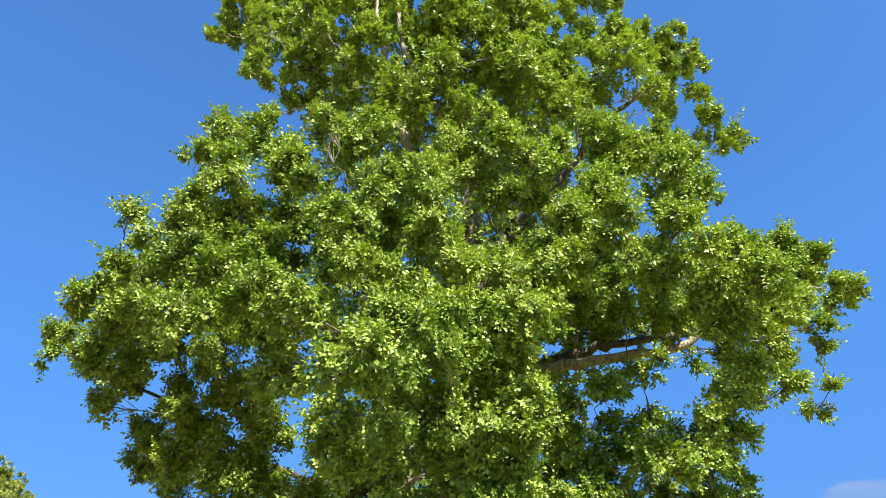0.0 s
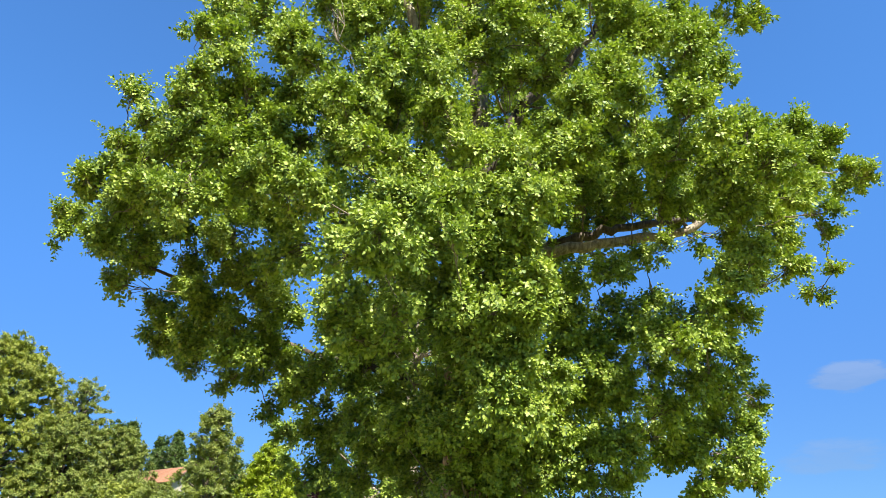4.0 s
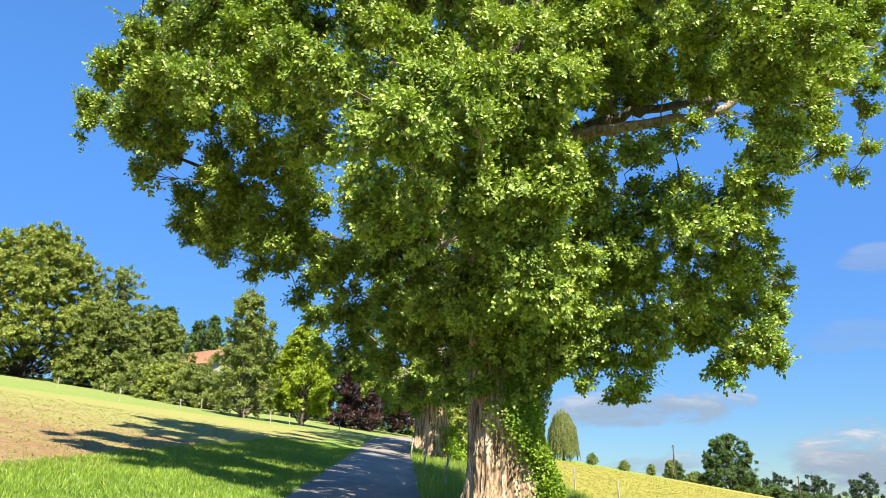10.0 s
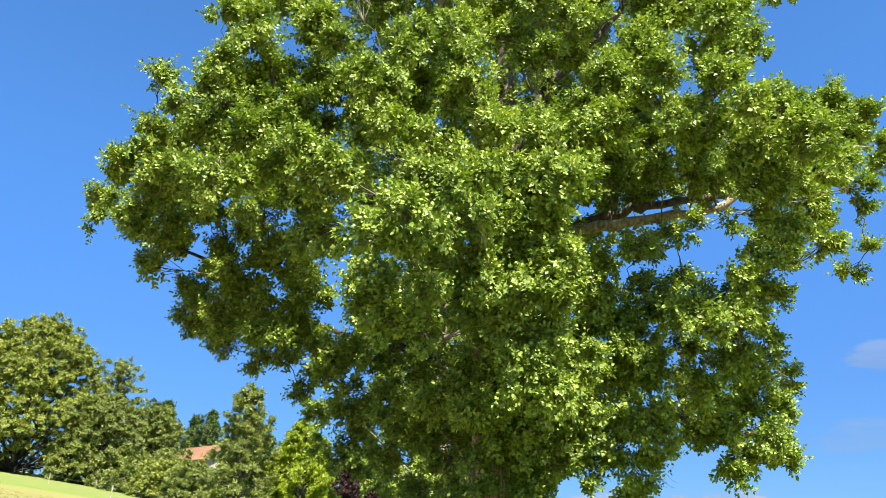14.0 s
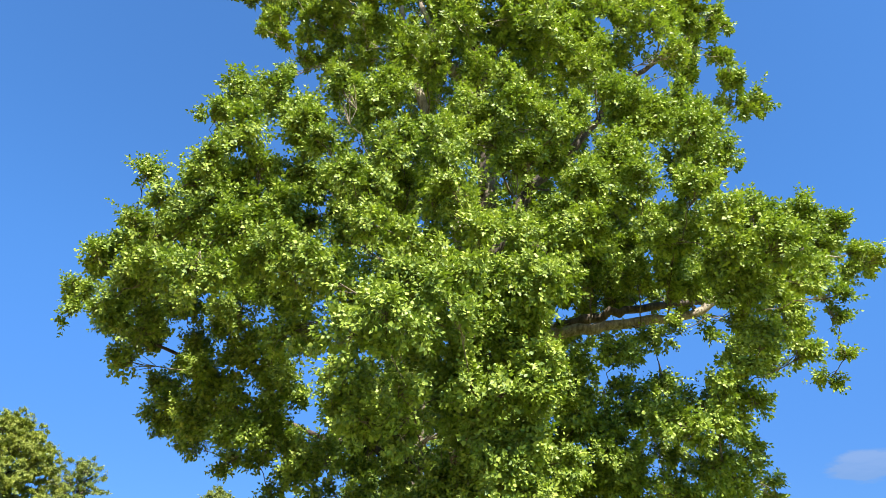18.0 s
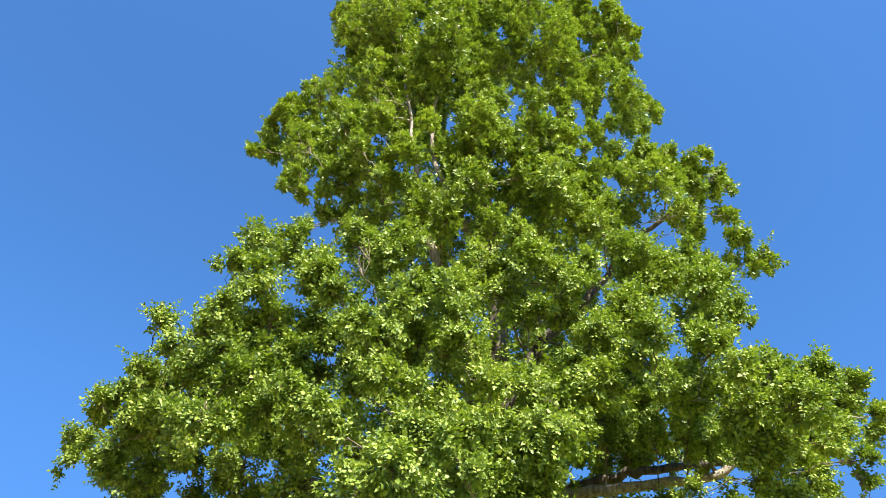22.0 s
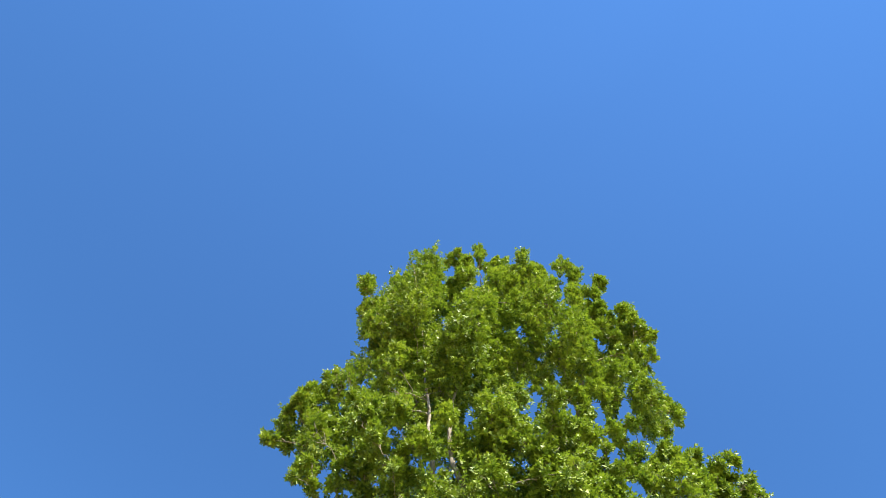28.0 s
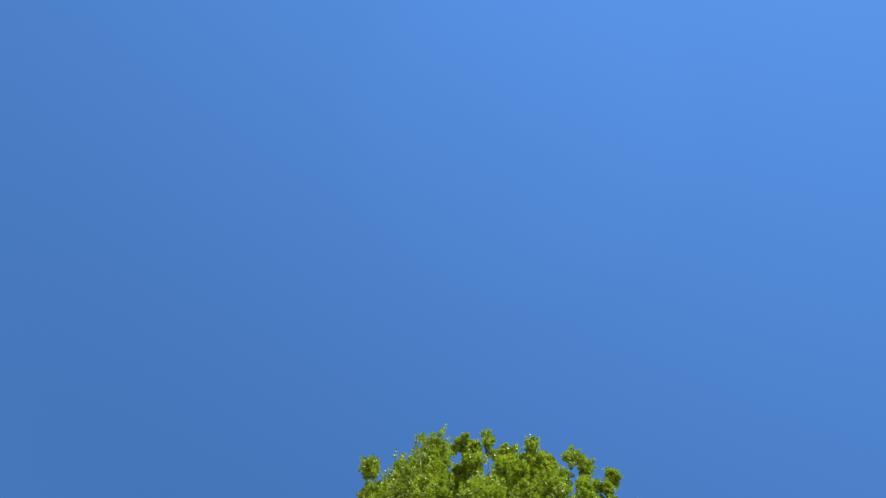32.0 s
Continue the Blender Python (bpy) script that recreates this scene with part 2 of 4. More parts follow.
def ground_material():
    m, nodes, links, bsdf = shader("meadow_and_field")
    geo = nodes.new("ShaderNodeNewGeometry")
    xyz = nodes.new("ShaderNodeSeparateXYZ")
    links.new(geo.outputs["Position"], xyz.inputs[0])
    wob = noise_of(nodes, links, 0.35, 4.0)

    def math_(kind, a, b=0.0):
        n = nodes.new("ShaderNodeMath")
        n.operation = kind
        for i, v in enumerate((a, b)):
            if isinstance(v, (int, float)):
                n.inputs[i].default_value = v
            else:
                links.new(v, n.inputs[i])
        return n.outputs[0]

    def step(v, lo, hi):
        n = nodes.new("ShaderNodeMapRange")
        n.interpolation_type = "SMOOTHSTEP"
        n.inputs["From Min"].default_value, n.inputs["From Max"].default_value = lo, hi
        links.new(v, n.inputs["Value"])
        return n.outputs[0]

    shift = math_("MULTIPLY", math_("SUBTRACT", wob, 0.5), 3.0)
    x, y = math_("ADD", xyz.outputs["X"], shift), math_("ADD", xyz.outputs["Y"], shift)
    # mown verge and meadow
    fine = noise_of(nodes, links, 14.0, 6.0, 0.7)
    wide = noise_of(nodes, links, 0.5, 4.0)
    g1 = ramp(nodes, [(0.3, (0.085, 0.145, 0.014)), (0.55, (0.165, 0.25, 0.024)), (0.75, (0.25, 0.32, 0.045))])
    links.new(fine, g1.inputs[0])
    g2 = ramp(nodes, [(0.35, (0.8, 0.85, 0.7)), (0.65, (1.15, 1.05, 1.0))])
    links.new(wide, g2.inputs[0])
    grass = blend(nodes, links, 1.0, g1.outputs[0], g2.outputs[0], "MULTIPLY")
    aged = nodes.new("ShaderNodeRGB")
    aged.outputs[0].default_value = (0.19, 0.20, 0.055, 1)
    grass = blend(nodes, links, math_("MULTIPLY", step(math_("MULTIPLY", xyz.outputs["X"], -1.0), -1.0, 6.0), math_("MULTIPLY", step(xyz.outputs["Y"], 38.0, 60.0), math_("MULTIPLY", wide, 1.1))), grass, aged.outputs[0])
    # tilled field with seedlings
    clod = noise_of(nodes, links, 7.0, 8.0, 0.75)
    s1 = ramp(nodes, [(0.3, (0.115, 0.062, 0.022)), (0.5, (0.225, 0.132, 0.048)), (0.62, (0.31, 0.20, 0.08)), (0.76, (0.45, 0.36, 0.20))])
    links.new(clod, s1.inputs[0])
    sprout = noise_of(nodes, links, 5.0, 7.0, 0.75)
    patchy = noise_of(nodes, links, 0.22, 5.0, 0.6, (1, 2.2, 1))
    near = math_("MULTIPLY", math_("SUBTRACT", xyz.outputs["Y"], 24.0), 0.016)
    green = step(math_("ADD", near, math_("ADD", math_("MULTIPLY", sprout, 1.0), math_("MULTIPLY", patchy, 1.1))), 0.90, 1.15)
    soil = blend(nodes, links, math_("MULTIPLY", green, 0.8), s1.outputs[0], (0.235, 0.245, 0.055))
    # ripening crop down the slope
    c1 = ramp(nodes, [(0.3, (0.19, 0.185, 0.022)), (0.55, (0.245, 0.225, 0.026)), (0.75, (0.31, 0.27, 0.042))])
    links.new(fine, c1.inputs[0])
    crop = blend(nodes, links, 0.8, c1.outputs[0], g2.outputs[0], "MULTIPLY")
    field = math_("MULTIPLY", math_("SUBTRACT", 1.0, step(x, -6.8, -5.6)), math_("SUBTRACT", 1.0, step(math_("ADD", y, math_("MULTIPLY", x, -0.45)), 55.0, 59.0)))
    right = math_("MULTIPLY", step(x, 4.2, 5.6), math_("SUBTRACT", 1.0, step(math_("ADD", y, math_("MULTIPLY", x, -1.05)), 76.0, 80.0)))
    c = blend(nodes, links, field, grass, soil)
    c = blend(nodes, links, right, c, crop)
    links.new(c, bsdf.inputs["Base Color"])
    bsdf.inputs["Roughness"].default_value = 0.95
    bump(nodes, links, bsdf, clod, 0.9, 0.09)
    return m


def build_ground():
    side = [-2600, -1400, -700, -400, -250, -170, -130] + [-110 + 4 * i for i in range(28)] + [2 + 4 * i for i in range(30)] + [130, 160, 200, 260, 400, 700, 1400, 2600]
    ahead = [-2600, -1200, -500, -250, -120, -60, -30] + [-16 + 3 * i for i in range(52)] + [146, 155, 170, 190, 220, 260, 320, 450, 700, 1200, 2600]
    verts = [(x, y, hill(x, y)) for y in ahead for x in side]
    w = len(side)
    faces = [(j * w + i, j * w + i + 1, (j + 1) * w + i + 1, (j + 1) * w + i) for j in range(len(ahead) - 1) for i in range(w - 1)]
    ob = put("ground", mesh_of("ground", verts, faces), ground_material(), smooth=True)
    tagged(ob, "sloping hillside of tilled field, mown green verge and yellow crop", "ground", kind="structure")


build_ground()


def build_road():
    m, nodes, links, bsdf = shader("worn_asphalt")
    grit = noise_of(nodes, links, 60.0, 5.0, 0.7)
    wide = noise_of(nodes, links, 0.8, 5.0)
    r = ramp(nodes, [(0.35, (0.148, 0.13, 0.111)), (0.65, (0.259, 0.226, 0.189))])
    links.new(grit, r.inputs[0])
    t = ramp(nodes, [(0.35, (0.78, 0.78, 0.8)), (0.65, (1.2, 1.18, 1.12))])
    links.new(wide, t.inputs[0])
    links.new(blend(nodes, links, 1.0, r.outputs[0], t.outputs[0], "MULTIPLY"), bsdf.inputs["Base Color"])
    bsdf.inputs["Roughness"].default_value = 0.85
    bump(nodes, links, bsdf, grit, 0.5, 0.01)
    rng = random.Random(3)
    ys = [-30 + 0.8 * i for i in range(150)]
    verts, faces = [], []
    for y in ys:
        c = road_x(y)
        for k, (off, up) in enumerate(((-ROAD_HALF, -0.05), (-ROAD_HALF, 0.03), (-0.5, 0.055), (0.5, 0.055), (ROAD_HALF, 0.03), (ROAD_HALF, -0.05))):
            ragged = rng.uniform(-0.07, 0.07) if k in (0, 1, 4, 5) else 0
            verts.append((c + off + ragged, y, hill(c + off, y) + up))
    for j in range(len(ys) - 1):
        for k in range(5):
            a = j * 6 + k
            faces.append((a, a + 1, a + 7, a + 6))
    tagged(put("road", mesh_of("road", verts, faces), m, smooth=True), "narrow grey asphalt lane with ragged edges, climbing the hill", "road", kind="structure")


build_road()


# ---- growing things ----
def unit(v):
    return v / np.maximum(np.linalg.norm(v, axis=-1, keepdims=True), 1e-9)


def tube(points, radii, sides=7, rough=0.0, seed=0):
    """A tapered round bough through the points."""
    rng = np.random.default_rng(seed)
    p = np.asarray(points, float)
    n = len(p)
    d = unit(np.gradient(p, axis=0))
    ref = np.array((0.31, 0.17, 0.93)) if abs(d[0][2]) < 0.9 else np.array((0.95, 0.2, 0.1))
    u = unit(np.cross(d, ref))
    v = np.cross(d, u)
    a = np.linspace(0, 2 * np.pi, sides, endpoint=False)
    ring = np.cos(a)[None, :, None] * u[:, None] + np.sin(a)[None, :, None] * v[:, None]
    r = np.asarray(radii, float)[:, None, None] * (1 + rough * rng.uniform(-1, 1, (n, sides, 1)))
    verts = (p[:, None] + ring * r).reshape(-1, 3)
    i, j = np.meshgrid(np.arange(n - 1), np.arange(sides), indexing="ij")
    b, c = i * sides + j, i * sides + (j + 1) % sides
    faces = np.stack([b, c, c + sides, b + sides], -1).reshape(-1, 4)
    return verts, faces


def joined(pieces):
    verts, faces, at = [], [], 0
    for v, f in pieces:
        verts.append(v)
        faces.append(f + at)
        at += len(v)
    return np.concatenate(verts), np.concatenate(faces)


def bend(a, b, sag, n, rng, wander=0.06):
    """A wandering line from a to b that bows by sag."""
    a, b = np.asarray(a, float), np.asarray(b, float)
    s = np.linspace(0, 1, n)[:, None]
    p = a + (b - a) * s
    p[:, 2] += sag * np.sin(np.pi * s[:, 0])
    length = np.linalg.norm(b - a)
    off = rng.normal(0, wander * length, (n, 3)) * np.sin(np.pi * s) * 0.6
    return p + off


def blades(at, along, face, length, width, cup=0.14, small=False):
    """Leaf blades, pointed ovals folded along the rib: two triangles each, or one where they are small in view."""
    side = unit(np.cross(along, face))
    up = np.cross(side, along)
    length, width = length[:, None], width[:, None]
    tip = at + along * length
    mid = at + along * length * 0.40
    left = mid - side * width * 0.5 + up * width * cup
    right = mid + side * width * 0.5 + up * width * cup
    if small:
        k = np.arange(len(at))[:, None] * 3
        return np.stack([at - side * width * 0.46, at + side * width * 0.5 + along * length * 0.16, tip], 1).reshape(-1, 3), k + (0, 1, 2)
    verts = np.stack([at, right, tip, left], 1).reshape(-1, 3)
    k = np.arange(len(at))[:, None] * 4
    faces = np.stack([k + (0, 1, 2), k + (0, 2, 3)], 1).reshape(-1, 3)
    return verts, faces


def twigs(a, b, c, d, r):
    """Many three-sided twigs at once, each through four points."""
    p = np.stack([a, b, c, d], 1)
    n = len(p)
    t = unit(p[:, 3] - p[:, 0])
    u = unit(np.cross(t, np.array((0.3, 0.2, 0.93))))
    v = np.cross(t, u)
    ang = np.array((0.0, 2.094, 4.189))
    ring = np.cos(ang)[None, :, None] * u[:, None] + np.sin(ang)[None, :, None] * v[:, None]
    verts = (p[:, :, None] + ring[:, None] * np.asarray(r)[None, :, None, None]).reshape(-1, 3)
    one = np.array([(i * 3 + j, i * 3 + (j + 1) % 3, i * 3 + 3 + (j + 1) % 3, i * 3 + 3 + j) for i in range(3) for j in range(3)])
    return verts, (one[None] + (np.arange(n) * 12)[:, None, None]).reshape(-1, 4)


def spray(centre, r, count, out, rng, size, shoot=0.5, lift=0.45, flat=(1, 1, 1), small=False, loose=0.13, per=11):
    """Leaves of one bough: tufts at the ends of short shoots, each a rosette of blades that spread round the shoot and hang a little."""
    n = max(4, int(count / per))
    k = max(3, n // 7)
    core = unit(rng.normal(size=(k, 3))) * (rng.uniform(0, 1, (k, 1)) ** 0.33)
    core = core + out * 0.12
    inner = max(0.45, (r - 0.95 * shoot) / r)
    pick = rng.integers(0, k, n)
    ball = core[pick] + rng.normal(0, loose, (n, 3)) * min(1.0, 0.8 / r if loose < 0.2 else 1.0)
    base = centre + ball * r * inner * np.asarray(flat)
    lean = unit(core * 0.9 + out * 0.4 + np.array((0, 0, lift)) + rng.normal(0, 0.45, (k, 3)))
    d = unit(lean[pick] + rng.normal(0, 0.42, (n, 3)))
    reach = shoot * rng.uniform(0.55, 1.15, (n, 1)) * np.where(rng.uniform(size=(n, 1)) < 0.08, 1.5, 1.0)
    u = unit(np.cross(d, rng.normal(size=(n, 3))))
    w = np.cross(d, u)
    s = np.linspace(0.25, 1.0, per)[None, :, None] + rng.uniform(-0.06, 0.06, (n, per, 1))
    turn = np.arange(per)[None, :, None] * 2.4 + rng.uniform(-0.5, 0.5, (n, per, 1))
    side = np.cos(turn) * u[:, None] + np.sin(turn) * w[:, None]
    tilt = 1.75 - 1.25 * s + rng.normal(0, 0.22, s.shape)        # the lower leaves stand off, the tip's stand forward
    d3 = d[:, None]
    along = unit(np.cos(tilt) * d3 + np.sin(tilt) * side + np.array((0, 0, -0.32)) + rng.normal(0, 0.14, side.shape))
    face = unit(np.sin(tilt) * d3 - np.cos(tilt) * side + np.array((0, 0, 0.42)) + rng.normal(0, 0.26, side.shape))
    at = base[:, None] + d3 * reach[:, None] * s + side * size * 0.22
    at, along, face = at.reshape(-1, 3), along.reshape(-1, 3), face.reshape(-1, 3)
    length = (size * (1.25 - 0.45 * s) * rng.uniform(0.8, 1.25, s.shape)).reshape(-1)
    return blades(at, along, face, length, length * rng.uniform(0.62, 0.9, len(at)), small=small), base, d, reach


# ---- the great poplar ----
# masses of leaves, tier by tier: x, y, z, half-width
CROWN_TOP = [
    (0.0, 14.2, 30.8, 1.14), (2.0, 14.4, 31.4, 1.1), (-1.6, 14.5, 29.9, 0.91), (-2.5, 14.8, 30.0, 1.67), (-3.9, 14.9, 29.7, 1.21), (-3.8, 14.8, 26.5, 1.24),
    (1.4, 13.3, 29.1, 1.18), (0.8, 13.9, 27.9, 1.65), (3.5, 14.8, 32.0, 1.16), (4.7, 14.5, 31.0, 0.88), (5.7, 14.9, 28.4, 1.14), (6.3, 13.9, 27.4, 0.61),
    (5.9, 14.2, 25.6, 0.7), (4.8, 13.8, 23.0, 1.16), (6.2, 14.2, 22.6, 0.69), (7.0, 14.6, 22.7, 0.32), (3.7, 13.5, 21.5, 0.9), (3.6, 13.7, 25.4, 1.52),
    (2.2, 13.7, 26.0, 1.54), (-0.9, 14.2, 26.2, 1.98), (-2.4, 14.2, 24.4, 1.86), (1.0, 13.5, 23.0, 1.76), (-0.5, 14.0, 21.9, 1.59), (-2.7, 13.6, 20.8, 1.09),
    (4.6, 14.6, 29.1, 0.8), (5.2, 14.7, 29.8, 0.7), (4.9, 14.4, 27.3, 0.9),
    (-1.1, 14.4, 33.6, 0.5), (-0.2, 14.4, 33.3, 0.5), (0.8, 14.4, 33.2, 0.5), (1.7, 14.4, 32.7, 0.5), (-2.1, 14.4, 32.0, 0.45), (2.8, 14.4, 32.3, 0.5),
]
CROWN_HIGH = [
    (-4.2, 13.7, 20.7, 0.81), (-5.2, 13.9, 20.6, 0.73), (-5.3, 13.7, 19.2, 0.61), (-4.2, 13.8, 18.9, 1.04), (-3.9, 13.2, 16.8, 0.42), (-2.8, 13.0, 17.7, 1.06),
    (-3.0, 13.6, 16.7, 0.57), (-2.2, 13.3, 16.3, 0.83), (-1.5, 12.8, 16.9, 1.01), (0.2, 13.3, 18.0, 1.17), (1.6, 12.9, 19.0, 1.2), (2.7, 13.1, 18.3, 0.99),
    (3.1, 12.7, 18.7, 0.6), (1.7, 13.2, 16.7, 1.21), (0.5, 12.9, 15.4, 0.78), (-0.7, 13.2, 15.6, 0.8), (-3.5, 13.5, 15.4, 0.33), (3.8, 12.9, 17.4, 0.57),
    (5.0, 13.1, 18.5, 0.81), (5.9, 13.2, 18.9, 0.58), (4.3, 12.8, 16.4, 1.11), (3.1, 12.5, 15.2, 1.04),
]
CROWN_MIDDLE = [
    (5.4, 12.5, 16.2, 1.01), (6.9, 13.5, 17.9, 0.67), (7.8, 13.7, 18.6, 0.32), (7.8, 14.8, 18.1, 0.8), (8.0, 14.2, 17.4, 0.31), (6.0, 12.2, 13.7, 0.93),
    (8.4, 15.0, 16.3, 0.48), (8.7, 14.5, 16.0, 0.47), (4.8, 11.8, 13.5, 0.96), (6.0, 12.1, 12.3, 0.71), (6.4, 12.3, 11.9, 0.32), (5.0, 11.5, 11.4, 0.88),
    (4.0, 12.0, 12.2, 0.99), (2.7, 11.2, 12.2, 0.86), (1.8, 11.7, 12.7, 0.82), (0.8, 11.7, 12.5, 0.67), (-1.2, 12.7, 13.6, 1.05), (-2.2, 11.9, 12.5, 0.9),
    (-3.3, 11.9, 13.1, 0.62), (-4.2, 12.4, 13.6, 0.66), (-4.6, 12.1, 12.7, 0.5),
]
CROWN_WIDE = [
    (-3.5, 10.8, 11.0, 0.68), (-1.3, 10.2, 9.9, 0.86), (-2.5, 11.0, 10.5, 0.86), (-0.4, 10.1, 10.2, 0.74), (0.2, 10.6, 9.7, 0.74), (-3.4, 11.3, 10.2, 0.81),
    (-4.3, 11.6, 10.5, 0.56), (-5.6, 12.0, 10.9, 0.39), (-4.9, 11.4, 9.9, 0.39), (-4.4, 11.5, 9.5, 0.61), (-5.6, 12.2, 9.7, 0.58), (4.7, 10.5, 9.8, 0.52),
    (3.5, 10.8, 9.8, 0.84), (4.3, 11.0, 9.5, 0.79), (2.8, 11.0, 9.1, 0.69), (-1.2, 10.3, 8.9, 0.82), (-0.5, 11.1, 8.9, 0.8), (-2.3, 10.6, 8.9, 0.78),
    (-3.2, 11.0, 9.0, 0.69), (0.8, 10.7, 8.8, 0.66), (1.7, 11.1, 8.5, 0.73), (-6.1, 12.5, 9.3, 0.48), (-5.7, 12.8, 8.9, 0.61), (-5.1, 12.1, 8.9, 0.55),
]
CROWN_LOW_LEFT = [
    (-6.2, 12.3, 9.1, 0.49), (-7.3, 14.2, 9.3, 0.56), (-7.4, 14.0, 8.8, 0.27), (-5.8, 12.6, 7.9, 0.45), (-5.8, 13.5, 7.5, 0.47), (-5.4, 12.2, 8.3, 0.87),
    (-4.9, 11.7, 8.9, 0.77), (-3.8, 10.7, 7.9, 0.69), (-5.3, 13.2, 8.2, 0.58), (-4.0, 11.1, 9.0, 0.74), (-2.8, 10.7, 7.9, 0.74), (-3.7, 13.5, 8.7, 0.67),
    (-5.1, 14.2, 9.1, 0.54), (-4.9, 15.3, 8.7, 0.65), (-5.8, 16.1, 8.2, 0.51), (-4.8, 16.0, 7.7, 0.85), (-5.7, 16.8, 7.4, 0.57), (-3.7, 14.7, 8.1, 0.7),
    (-3.5, 14.5, 8.8, 0.79), (-2.8, 14.2, 7.4, 0.58), (-2.1, 10.5, 7.8, 0.68), (-2.1, 11.3, 7.1, 0.65),
]
CROWN_LOW_RIGHT = [
    (4.9, 10.0, 8.9, 0.49), (5.8, 10.6, 9.5, 0.4), (9.5, 15.2, 12.9, 0.56), (10.0, 14.7, 12.1, 0.47), (9.6, 15.0, 11.6, 0.69), (10.1, 13.9, 10.7, 0.29),
    (9.7, 14.4, 10.5, 0.44), (6.0, 10.5, 8.7, 0.71), (5.3, 10.8, 8.6, 0.64), (5.0, 12.5, 10.1, 0.73), (5.4, 13.4, 9.6, 0.69), (5.7, 11.3, 8.2, 0.53),
    (6.9, 11.6, 8.6, 0.42), (7.9, 12.7, 8.5, 0.3), (6.0, 12.6, 8.4, 0.43), (5.9, 11.6, 7.4, 0.55), (5.6, 11.9, 7.0, 0.5), (5.0, 11.7, 6.6, 0.32),
    (6.8, 12.2, 7.4, 0.46), (8.4, 14.3, 7.8, 0.32), (8.7, 13.9, 8.2, 0.24), (5.8, 12.3, 6.5, 0.31),
]
CROWN_FRONT = [
    (-1.3, 10.5, 7.8, 0.79), (-0.4, 10.2, 7.9, 0.78), (0.4, 10.0, 7.5, 0.75), (1.2, 9.8, 7.5, 0.75), (1.8, 9.8, 7.3, 0.59), (-0.8, 9.4, 6.3, 0.73),
    (-0.0, 9.5, 6.2, 0.73), (0.8, 10.6, 6.9, 0.82), (1.5, 10.3, 7.1, 0.6), (2.3, 11.4, 6.6, 0.64), (-1.1, 10.6, 5.8, 0.69), (-0.3, 10.5, 5.6, 0.78),
    (0.7, 11.1, 6.0, 0.83), (1.8, 13.2, 6.9, 0.9), (2.4, 12.0, 6.0, 0.66), (3.6, 12.6, 7.5, 0.53), (4.5, 13.4, 8.2, 0.43), (4.8, 13.0, 8.2, 0.31),
    (3.3, 11.7, 6.3, 0.54), (3.9, 11.4, 6.4, 0.42), (4.2, 11.9, 5.9, 0.61), (5.0, 11.9, 6.0, 0.47),
]
CROWN_HEART = [
    (1.6, 11.6, 11.1, 0.42), (1.1, 11.4, 11.5, 0.56), (2.2, 11.4, 9.4, 0.52), (0.6, 10.8, 9.9, 0.56), (2.7, 11.3, 9.9, 0.59), (1.9, 11.1, 11.7, 0.77),
    (3.1, 11.4, 10.6, 0.55), (0.3, 11.2, 11.2, 0.68), (-0.3, 11.4, 10.4, 0.8), (-1.0, 11.4, 10.6, 0.8), (-1.9, 11.6, 10.5, 0.81), (-2.7, 11.4, 10.3, 0.74),
    (1.4, 11.4, 9.5, 0.33), (3.8, 11.6, 11.3, 0.72), (4.1, 14.1, 11.5, 0.9), (2.4, 11.3, 8.9, 0.57), (1.0, 11.8, 8.2, 0.53), (1.1, 12.0, 7.8, 0.52),
    (1.0, 11.6, 8.7, 0.5), (0.6, 11.6, 10.0, 0.47),
]
CROWN_APRON = [
    (1.0, 13.3, 5.5, 0.51), (0.8, 13.4, 4.4, 0.52), (1.1, 13.8, 3.9, 0.42), (0.5, 14.8, 4.3, 0.51), (1.4, 13.9, 3.3, 0.26), (1.8, 13.9, 3.5, 0.32),
    (0.6, 13.9, 3.4, 0.28), (0.2, 15.6, 4.7, 0.66), (-0.3, 16.0, 5.2, 0.68), (-1.0, 15.8, 5.9, 0.91), (-1.6, 15.8, 5.2, 0.62), (1.4, 13.5, 4.3, 0.52),
    (0.9, 12.5, 5.8, 0.61), (0.7, 13.2, 5.0, 0.69), (1.0, 13.2, 4.6, 0.51), (0.7, 13.8, 3.8, 0.51), (1.2, 13.7, 4.2, 0.48), (0.8, 14.0, 3.3, 0.34),
    (0.4, 15.0, 5.0, 0.58), (0.8, 11.8, 6.3, 0.53), (0.8, 12.1, 5.9, 0.47),
]
CROWN_EAST = [
    (5.1, 16.6, 5.4, 0.67), (5.3, 14.7, 4.6, 0.48), (4.9, 13.7, 4.9, 0.56), (6.3, 14.8, 5.4, 0.62), (5.8, 14.0, 5.7, 0.59), (3.9, 13.5, 4.2, 0.43),
    (3.1, 13.5, 4.6, 0.64), (3.6, 12.8, 5.6, 0.77), (6.0, 13.8, 4.3, 0.46), (5.5, 13.9, 4.4, 0.52), (4.3, 12.7, 6.3, 0.65), (5.0, 12.7, 6.5, 0.6),
    (5.6, 13.1, 6.3, 0.51), (5.6, 12.7, 6.8, 0.55), (3.0, 13.0, 5.4, 0.77), (2.2, 13.4, 4.7, 0.63), (1.9, 13.8, 4.1, 0.54),
]
